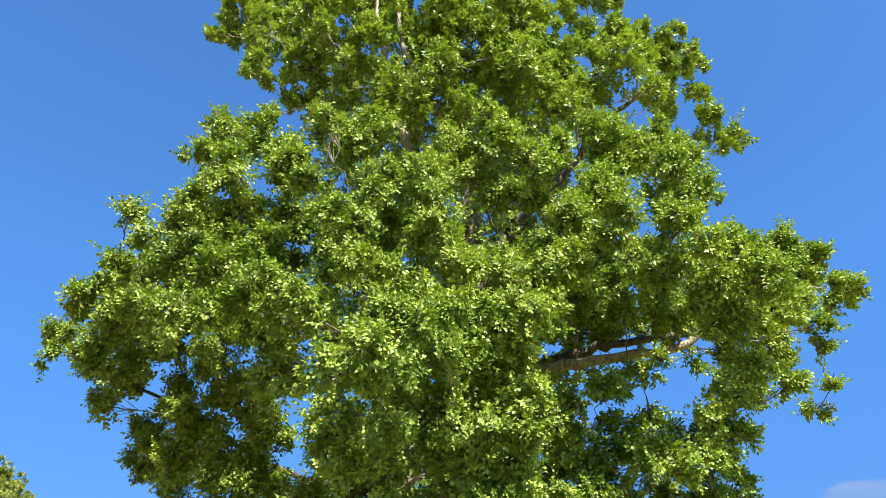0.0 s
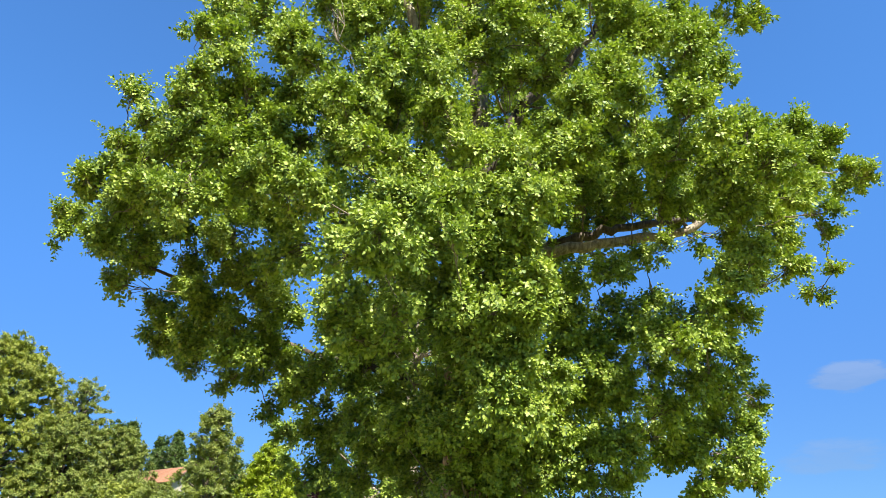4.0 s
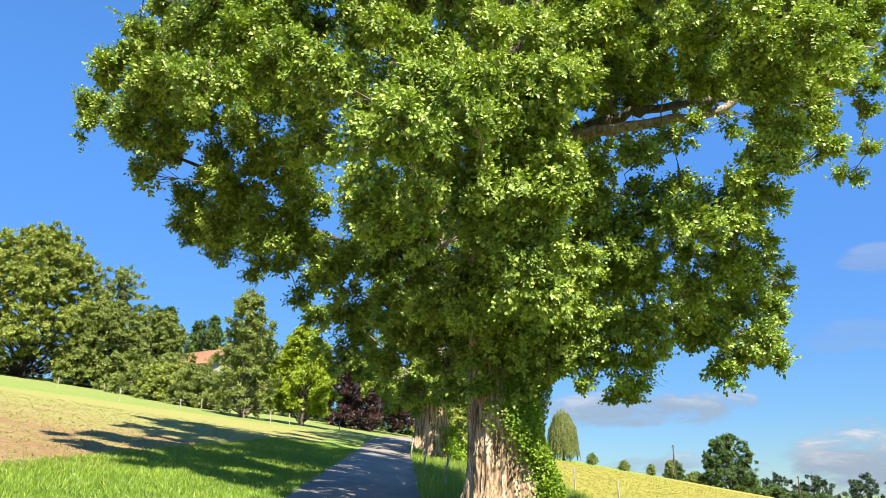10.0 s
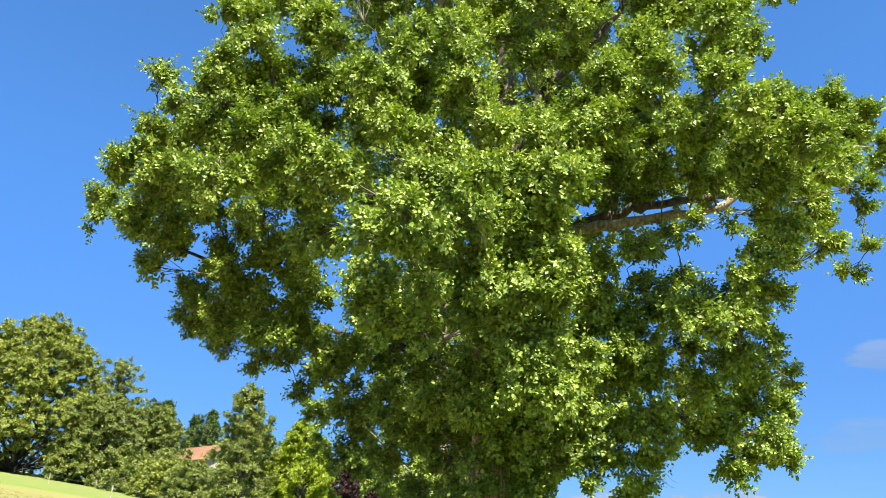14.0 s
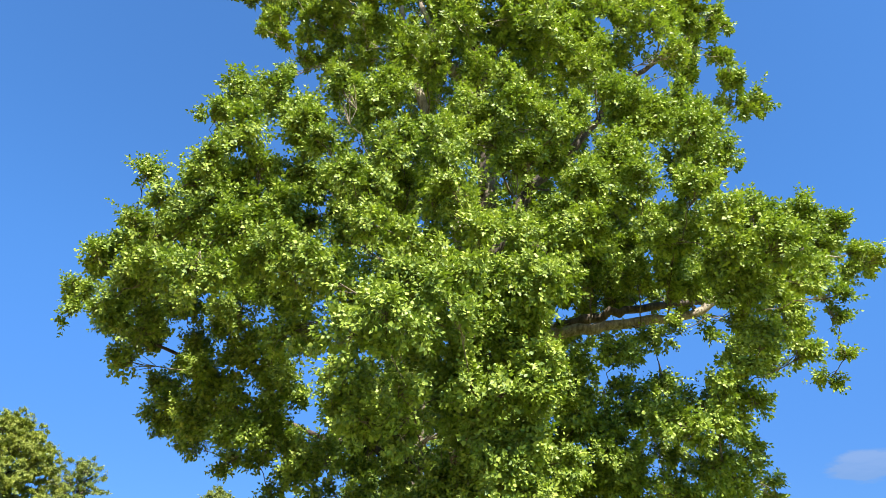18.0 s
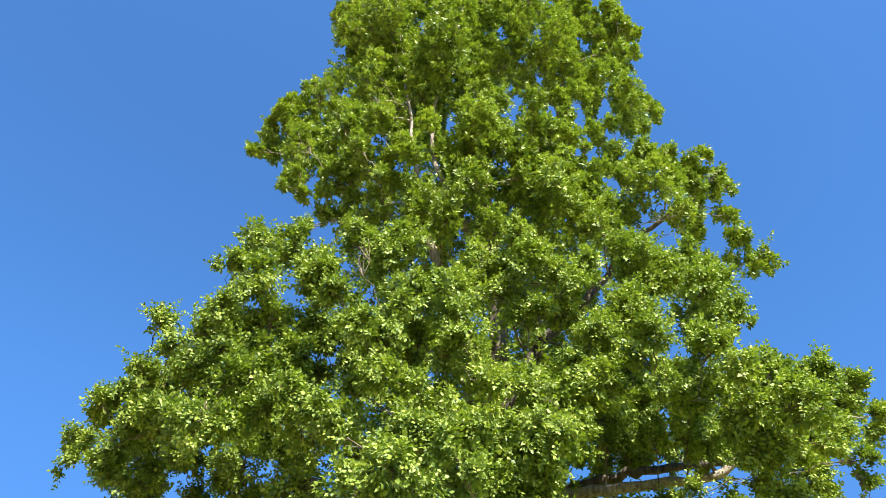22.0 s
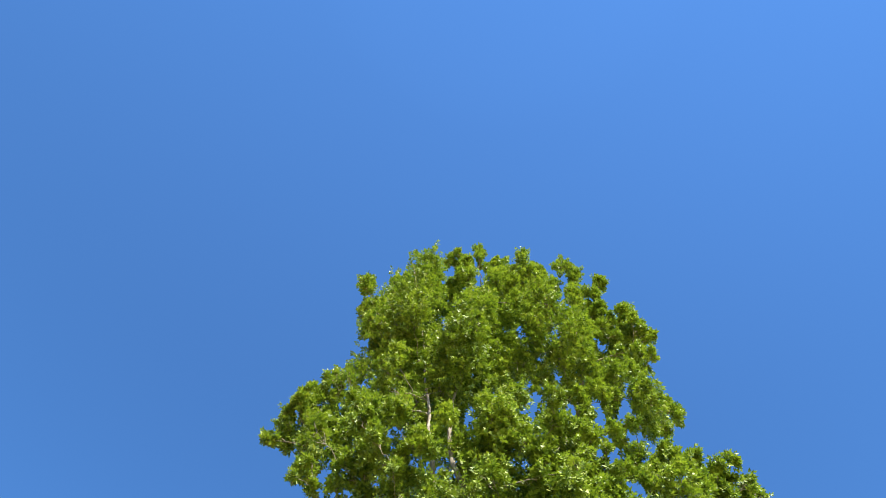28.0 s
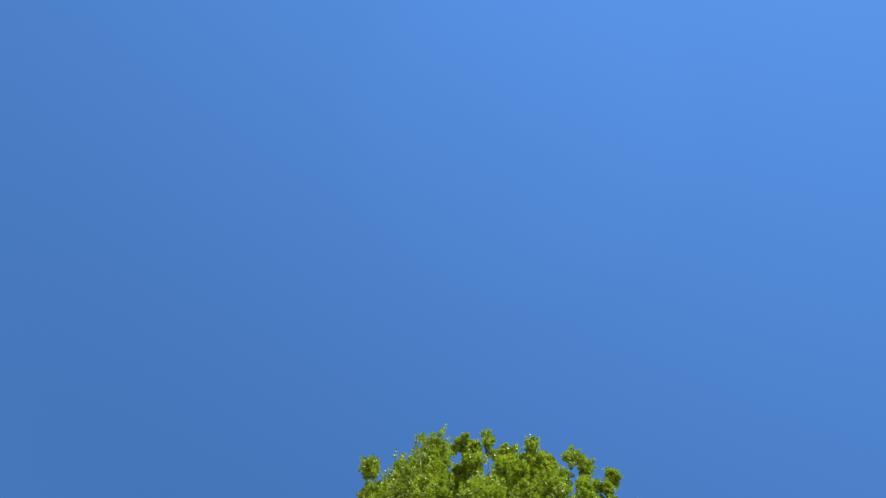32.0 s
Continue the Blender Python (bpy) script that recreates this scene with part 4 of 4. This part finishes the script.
def weeping_willow(at, height, width):
    """A dome of long hanging withes set with narrow leaves."""
    rng = np.random.default_rng(70)
    tree = thing("willow_tree", (*at, hill(*at) - 0.1), "weeping willow with pale trailing foliage", "tree")
    v, f = tube(bend((0, 0, 0), (0.1, 0, height * 0.8), 0, 8, rng, 0.02), np.linspace(0.22, 0.05, 8), 8, 0.1, 70)
    put("trunk", mesh_of("trunk", v, f), BROWN_BARK, tree, "", True)
    withes, leaves = [], []
    for k in range(260):
        a, q = k * 2.399, ((k + 0.5) / 260) ** 0.5
        top = np.array((math.cos(a) * q * width * 0.42, math.sin(a) * q * width * 0.42, height * (0.98 - 0.38 * q * q) * rng.uniform(0.9, 1.0)))
        fall = top[2] * rng.uniform(0.6, 0.97)
        low = top + np.array((math.cos(a) * 0.35 * q, math.sin(a) * 0.35 * q, -fall))
        line = bend(top, low, 0.0, 8, rng, 0.02)
        line[:3, 2] += (0.0, 0.12, 0.06)
        withes.append(tube(line, np.linspace(0.014, 0.006, 8), 3))
        n = int(46 * fall)
        i = rng.uniform(0, 6.99, n)
        p = line[i.astype(int)] + (line[i.astype(int) + 1] - line[i.astype(int)]) * (i % 1)[:, None]
        ln = rng.uniform(0.14, 0.26, n)
        leaves.append(blades(p, unit(rng.normal(0, 0.45, (n, 3)) + (0, 0, -1)), unit(rng.normal(0, 0.5, (n, 3)) + (math.cos(a), math.sin(a), 0.5)), ln, ln * 0.34, small=True))
    wv, wf = joined(withes)
    put("withes", mesh_of("withes", wv, wf), LIMB_BARK, tree)
    lv, lf = joined(leaves)
    put("crown", mesh_of("crown", lv, lf), WILLOW_LEAF, tree)


def background():
    # west edge of the field, from the great round tree to the bend of the lane
    mass_tree("maple_tree", (-45.0, 80.5), 17.8, 17.5, OAK_LEAF, "broad round deciduous tree with dense green crown on the hill", 21, 0.23, 0.05, "dome")
    mass_tree("maple_tree", (-54, 79), 12.5, 13, OAK_LEAF, "deciduous tree half hidden beside the broad round one", 33, 0.34, 0.02, "dome")
    mass_tree("alder_tree", (-38.0, 86), 15.2, 10.5, BIRCH_LEAF, "tall loose tree with thin olive foliage and bare tips", 22, 0.24, 0.02, "dome", count=11000, thick=False)
    mass_tree("hedge_tree", (-36, 80), 10.0, 10, HEDGE_LEAF, "bushy dark green hedge tree at the edge of the field", 23, 0.22, 0.0, "dome")
    mass_tree("hedge_tree", (-31.0, 81), 9.8, 9, HEDGE_LEAF, "tall bushy hedge tree with olive foliage", 24, 0.22, 0.0, "dome")
    mass_tree("hazel_bush", (-28, 75), 4.6, 10, HEDGE_LEAF, "wide hazel bush in the hedge below the house", 28, 0.2, 0.0, "dome", category="bush")
    mass_tree("elder_bush", (-21.3, 66), 4.0, 5.5, BIRCH_LEAF, "pale flowering bush beside the meadow fence", 29, 0.18, 0.0, "dome", category="bush")
    mass_tree("hazel_bush", (-25.0, 69), 3.8, 6.0, OAK_LEAF, "low green bush at the edge of the field", 30, 0.2, 0.0, "dome", category="bush")
    for k, (x, h, w) in enumerate(((-45, 15, 6), (-41, 13.5, 5.5), (-37.5, 14.5, 6), (-34, 12.5, 5), (-29.5, 13, 6), (-25, 12, 6))):
        mass_tree("spruce_tree", (x, 122 + 2 * (k % 2)), h, w, DARK_LEAF, "dark conifer in the wood on the hilltop", 40 + k, 0.36, 0.02, "cone", group="wood on the hilltop")
    for k, (x, y, h, w) in enumerate(((-43, 112, 13.5, 9), (-36.5, 116, 12.5, 9), (-31, 118, 12, 9), (-26, 114, 11, 8), (-21, 112, 11, 8))):
        mass_tree("hedge_tree", (x, y), h, w, DARK_LEAF, "dark leafy tree in the wood on the hilltop", 150 + k, 0.3, 0.0, "dome", group="wood on the hilltop", count=4000)
    mass_tree("birch_tree", (-15.0, 57.5), 10.0, 5.2, BIRCH_LEAF, "slender birch with loose pale green foliage", 25, 0.19, 0.08, "oval", bark=LIMB_BARK, count=11000, thick=False)
    mass_tree("lime_tree", (-11.0, 60.3), 8.3, 5.6, LIME_LEAF, "young tree with bright yellow-green leaves beside the meadow", 26, 0.17, 0.16, "oval")
    mass_tree("copper_beech", (-7.6, 80), 9.0, 11, COPPER_LEAF, "copper beech with hanging dark purple foliage", 27, 0.24, 0.10, "dome", droop=0.9, thick=False)
    for k, (x, y, h, w) in enumerate(((-22, 84, 9.5, 8), (-16.5, 90, 10.5, 9), (-11, 96, 9, 9), (-3.5, 92, 9, 9), (2.5, 96, 7, 9))):
        mass_tree("hedge_tree", (x, y), h, w, DARK_LEAF, "dark leafy tree in the wood behind the lane", 50 + k, 0.3, 0.0, "dome", group="wood behind the lane", count=4500)
    for k, (x, y, h, w) in enumerate(((1.2, 62, 4.2, 5), (3.6, 66, 3.4, 4), (-0.6, 70, 3.6, 4))):
        mass_tree("hazel_bush", (x, y), h, w, OAK_LEAF, "round green bush behind the row of poplars", 60 + k, 0.22, 0.0, "dome", category="bush", group="bushes behind the poplars")
    # east, across the crop
    weeping_willow((16.0, 101), 7.0, 4.4)
    for k, (x, y, h, w) in enumerate(((20.9, 107, 1.7, 1.6), (25.7, 109, 1.5, 1.6), (30.0, 111, 1.6, 1.4), (33.2, 113, 2.7, 1.5))):
        mass_tree("fruit_tree", (x, y), h, w, HEDGE_LEAF, "small young fruit tree on the grass above the crop", 74 + k, 0.17, 0.2, "oval", group="young fruit trees", count=60, thick=False)
    mass_tree("ash_tree", (44.3, 120), 8.8, 9.0, DARK_LEAF, "dark full-crowned tree at the end of the crop", 80, 0.24, 0.0, "dome")
    mass_tree("hazel_bush", (36.2, 121), 3.3, 3.4, DARK_LEAF, "dark round bush beside the pole", 81, 0.2, 0.0, "dome", category="bush")
    mass_tree("hazel_bush", (40.0, 122), 2.4, 4.6, HEDGE_LEAF, "low brownish hedge bush beside the dark tree", 82, 0.2, 0.0, "dome", category="bush")
    for k in range(4):
        mass_tree("hedge_tree", (49.5 + 4.6 * k, 126 + 1.5 * k), 3.6 - 0.25 * (k % 3), 5.6, DARK_LEAF, "low hedge tree along the end of the crop", 90 + k, 0.3, 0.0, "dome", group="hedge at the end of the crop")
    for k in range(20):
        mass_tree("oak_tree", (122 + 6.6 * k, 290 - 3 * k + 10 * (k % 2)), 15.8 + 0.8 * ((k * 7) % 4), 15 + (k * 5) % 4, HAZED_LEAF, "far dark tree in a wood on the horizon", 110 + k, 0.7, 0.0, "dome", group="far wood", count=2400, thick=False)


background()


def lesser_poplar(at, height, spread, seed, label):
    """A poplar further up the lane: furrowed trunk, stems and leafy boughs."""
    rng = np.random.default_rng(seed)
    foot = np.array((*at, hill(*at)))
    tree = thing("poplar_tree", foot, label, "tree", "poplars along the lane")
    put("trunk", trunk_mesh(5.0, 0.76, 0.5, 0.45, (0.1, 0), seed, 60, 96), BARK, tree, "deeply furrowed brown bark", True)
    stem = bend((0.1, 0, 4.6), (0.3, 0, height * 0.96), 0, 16, rng, 0.01)
    v, f = tube(stem, np.linspace(0.45, 0.04, 16), 10, 0.06, seed)
    put("stem", mesh_of("stem", v, f), LIMB_BARK, tree, "", True)
    n = 84
    for k in range(n):
        s = (k + 0.5) / n
        z = 3.1 + (height - 4.1) * s ** 1.35
        env = spread * min(1, 0.45 + 2.6 * s) * (1 - s ** 2.2) ** 0.6 + 0.5
        a = k * 2.399
        rr = env * rng.uniform(0.25, 0.95)
        c = np.array((rr * math.cos(a), rr * math.sin(a), z + rng.uniform(-0.3, 0.3)))
        r = rng.uniform(0.9, 1.35)
        out = unit(np.array((c[0], c[1], 1.0)))
        line = bend((0.15, 0, max(3.2, z - 0.5 * rr)), c, 0.05 * rr, 7, rng)
        v, f = tube(line, np.linspace(0.09, 0.02, 7), 6)
        bough = put("bough", mesh_of("bough", v, f), LIMB_BARK, tree, "", True)
        (v, f), *_ = spray(c, r, 760 * r * r, out, rng, 0.17, 0.4, 0.3, small=True)
        put("foliage", mesh_of("foliage", v, f), POPLAR_LEAF, bough)
    for k in range(16):
        a = -2.9 + 5.2 * (k % 8) / 7 - 0.3 * (k // 8)
        rr = rng.uniform(0.9, 1.5) if k < 8 else rng.uniform(2.0, 3.4)
        c = np.array((rr * math.cos(a), rr * math.sin(a), (3.2 if k < 8 else 3.7) + rng.uniform(-0.25, 0.35)))
        v, f = tube(bend((0.3 * math.cos(a), 0.3 * math.sin(a), 4.2), c, 0.15, 6, rng), np.linspace(0.05, 0.015, 6), 5)
        bough = put("bough", mesh_of("bough", v, f), LIMB_BARK, tree, "", True)
        (v, f), *_ = spray(c, 0.75, 700, unit(np.array((c[0], c[1], 0.3))), rng, 0.14, 0.35, 0.1, small=True)
        put("foliage", mesh_of("foliage", v, f), POPLAR_LEAF, bough)
    m = 900
    z = rng.uniform(0.0, 1.0, m) ** 1.4 * 1.5
    a = rng.normal(-0.5, 0.4, m)
    rad = 0.72 + 0.4 * np.exp(-z * 1.2) + rng.uniform(0, 0.45, m)
    p = np.stack([rad * np.cos(a), rad * np.sin(a), z], 1)
    ln = rng.uniform(0.1, 0.18, m)
    v, f = blades(p, unit(rng.normal(0, 1, (m, 3)) + (0, 0, 0.2)), unit(rng.normal(0, 0.6, (m, 3)) + (0.4, -0.5, 0.5)), ln, ln * 0.8)
    put("climber", mesh_of("climber", v, f), IVY_LEAF, tree, "bright green climber round the foot")


lesser_poplar((-0.25, 38.0), 23, 6.2, 31, "tall poplar with furrowed trunk further up the lane")
lesser_poplar((-1.2, 50.0), 24, 5.0, 32, "tall poplar beyond the second one, close to the lane")


# ---- house on the hill ----
def build_house():
    x, y = -34.4, 108.0
    z = hill(x, y)
    house = thing("farmhouse", (x, y, z), "farmhouse with orange tiled roof and pale gable behind the hedge", "house")
    ridge, eaves, half, deep = 7.0, 4.6, 4.4, 5.0
    wall_v = [(sx * 3.4, sy * deep, zz) for sy in (-1, 1) for sx, zz in ((-1, -0.5), (1, -0.5), (1, eaves), (0, ridge - 0.25), (-1, eaves))]
    bm = bmesh.new()
    vs = [bm.verts.new(v) for v in wall_v]
    bm.faces.new(vs[:5])
    bm.faces.new(vs[5:][::-1])
    for i in range(5):
        bm.faces.new((vs[i], vs[5 + i], vs[5 + (i + 1) % 5], vs[(i + 1) % 5]))
    bmesh.ops.recalc_face_normals(bm, faces=bm.faces)
    me = bpy.data.meshes.new("wall")
    bm.to_mesh(me)
    wall = put("wall", me, PLASTER, house)
    wall.rotation_euler.z = radians(62)
    for side in (-1, 1):
        rows = []
        for k in range(16):
            a, b = k / 16, (k + 1) / 16 + 0.02
            p0 = np.array((side * half * a, 0, ridge - (ridge - eaves + 0.3) * a))
            p1 = np.array((side * half * b, 0, ridge - (ridge - eaves + 0.3) * b))
            v = np.array([p + np.array((0, s * (deep + 0.7), up)) for p, up in ((p0, 0.0), (p1, 0.03), (p1, 0.14), (p0, 0.11)) for s in (-1, 1)])
            rows.append((v, np.array([(0, 1, 3, 2), (2, 3, 5, 4), (4, 5, 7, 6), (6, 7, 1, 0), (0, 2, 4, 6), (1, 7, 5, 3)])))
        roof = None
        for v, f in rows:
            ob = put("tile_course" if roof else "roof", mesh_of("roof", v, f), TILE, roof or house, "" if roof else "orange clay tiles in courses")
            if roof is None:
                roof = ob
                roof.rotation_euler.z = radians(62)
    for side in (-1, 1):
        for s in (-1, 1):
            p0, p1 = np.array((0, s * (deep + 0.72), ridge + 0.05)), np.array((side * half, s * (deep + 0.72), eaves - 0.25))
            v, f = tube(np.stack([p0, (p0 + p1) / 2, p1]), (0.13, 0.13, 0.13), 4)
            ob = put("verge_board", mesh_of("verge_board", v, f), TIMBER, house)
            ob.rotation_euler.z = radians(62)


build_house()


# ---- fences and poles ----
def fence_post(x, y, h, lean=0.0):
    z = hill(x, y)
    v, f = tube([(0, 0, -0.25), (lean * 0.4, 0, h * 0.5), (lean, 0, h), (lean, 0, h + 0.02)], (0.033, 0.032, 0.031, 0.014), 7, 0.08, int(x * 7) & 255)
    ob = put("fence_post", mesh_of("fence_post", v, f), GREY_WOOD, None, "", True)
    ob.location = (x, y, z)
    return tagged(ob, "pale weathered wooden fence post in the grass", "fence post", "pasture fence posts")


def wire_run(points):
    pts = []
    for (x0, y0), (x1, y1) in zip(points, points[1:]):
        for k in range(6):
            s = k / 6
            x, y = x0 + (x1 - x0) * s, y0 + (y1 - y0) * s
            pts.append((x, y, hill(x, y) + 0.72 - 0.12 * s * (1 - s)))
    x, y = points[-1]
    pts.append((x, y, hill(x, y) + 0.72))
    v, f = tube(pts, [0.006] * len(pts), 4)
    tagged(put("fence_wire", mesh_of("fence_wire", v, f), WIRE), "thin grey fence wire strung between posts", "wire")


WEST_FENCE = [(-42, 77), (-31, 61), (-21.1, 49.7), (-16.9, 49.3), (-11.5, 51.5)]
FAR_FENCE = [(-33, 74), (-26, 67), (-20, 63.4), (-15.6, 59.5), (-11.5, 58), (-7.5, 56.6)]
LANE_FENCE = [(-0.6, 26.2), (0.1, 21.6), (-1.3, 33.0)]
CROP_FENCE = [(6.2, 27.4), (5.3, 31.0), (4.0, 39.0)]
for run in (WEST_FENCE, FAR_FENCE, LANE_FENCE, CROP_FENCE):
    for k, (x, y) in enumerate(run):
        fence_post(x, y, 0.78 + 0.05 * (k % 3), 0.12 if run is LANE_FENCE else 0.02 * (k % 3 - 1))
for run in (WEST_FENCE, FAR_FENCE, CROP_FENCE):
    wire_run(run)
for x, y, h in ((34.4, 114.5, 4.9), (57.6, 126, 5.0), (57.0, 131, 4.0)):
    v, f = tube([(0, 0, -0.4), (0, 0, h * 0.5), (0.06, 0, h)], (0.13, 0.11, 0.09), 8)
    pole = thing("utility_pole", (x, y, hill(x, y)), "bare wooden utility pole standing in the field", "pole", "utility poles")
    put("pole", mesh_of("pole", v, f), BROWN_BARK, pole, "", True)
    v, f = tube([(-0.28, 0, h - 0.3), (0, 0, h - 0.28), (0.28, 0, h - 0.3)], (0.04, 0.045, 0.04), 6)
    put("crossarm", mesh_of("crossarm", v, f), BROWN_BARK, pole, "", True)


# ---- grass, seedlings and clods ----
def tufts(name, count, where, height, material, label, category, seed, width=0.012, per=5, splay=0.5):
    rng = np.random.default_rng(seed)
    spots = []
    while len(spots) < count:
        x, y = where(rng)
        if x is not None:
            spots.append((x, y, hill(x, y) - 0.01))
    p = np.repeat(np.array(spots), per, 0)
    p[:, :2] += rng.normal(0, 0.03, (len(p), 2))
    along = unit(rng.normal(0, splay, (len(p), 3)) * (1, 1, 0.2) + (0, 0, 1))
    ln = height * rng.uniform(0.45, 1.25, len(p))
    v, f = blades(p, along, unit(rng.normal(0, 1, (len(p), 3))), ln, np.full(len(p), width) * rng.uniform(0.7, 1.4, len(p)), 0.3, True)
    tagged(put(name, mesh_of(name, v, f), material), label, category, kind="stuff")


def verge_west(rng):
    y = 8.5 + 26 * rng.uniform() ** 1.7
    lo, hi = -6.6 - 0.02 * y, road_x(y) - ROAD_HALF + 0.06
    return lo + (hi - lo) * rng.uniform(), y


def verge_east(rng):
    y = 11.5 + 34 * rng.uniform() ** 1.5
    lo, hi = road_x(y) + ROAD_HALF - 0.05, 4.8
    return lo + (hi - lo) * rng.uniform(), y


def field_west(rng):
    y = 9 + 30 * rng.uniform() ** 1.5
    x = -6.6 - 16 * rng.uniform()
    return (x, y) if -0.75 * y < x else (None, None)


def crop_east(rng):
    y = 24 + 76 * rng.uniform() ** 1.3
    x = 4.4 + 40 * rng.uniform()
    return (x, y) if x < 0.6 * y else (None, None)


tufts("verge_grass", 17000, verge_west, 0.10, GRASS_BLADE, "short bright green grass on the verge", "grass", 201, 0.016, 6)
tufts("tall_grass", 7500, verge_east, 0.24, GRASS_BLADE, "longer green grass round the poplar trunks", "grass", 202, 0.016, 6, 0.35)
tufts("dry_grass", 1800, verge_east, 0.38, HAY_BLADE, "yellowed grass stalks along the lane", "grass", 203, 0.010, 4, 0.25)
tufts("seedlings", 2600, field_west, 0.07, HAY_BLADE, "pale green seedlings scattered on the tilled soil", "seedlings", 204, 0.03, 4, 0.9)
tufts("crop", 14000, crop_east, 0.09, CROP_BLADE, "ripening yellow crop on the slope", "crop", 205, 0.022, 5, 0.7)


def build_clods():
    rng = np.random.default_rng(77)
    pieces = []
    octa = np.array([(1, 0, 0), (-1, 0, 0), (0, 1, 0), (0, -1, 0), (0, 0, 1), (0, 0, -1)], float)
    tri = np.array([(0, 2, 4), (2, 1, 4), (1, 3, 4), (3, 0, 4), (2, 0, 5), (1, 2, 5), (3, 1, 5), (0, 3, 5)])
    while len(pieces) < 2600:
        x, y = field_west(rng)
        if x is None:
            continue
        v = octa * rng.uniform(0.5, 1.0, (6, 1)) * (1, 1, 0.6) * rng.uniform(0.012, 0.045)
        pieces.append((v + (x, y, hill(x, y) + 0.01), tri))
    v, f = joined(pieces)
    tagged(put("clods", mesh_of("clods", v, f), plain("dry_clod", (0.252, 0.178, 0.104), 0.95, 0, 0.4, 9.0)), "dry pale clods and stones on the tilled soil", "soil", kind="stuff")


build_clods()
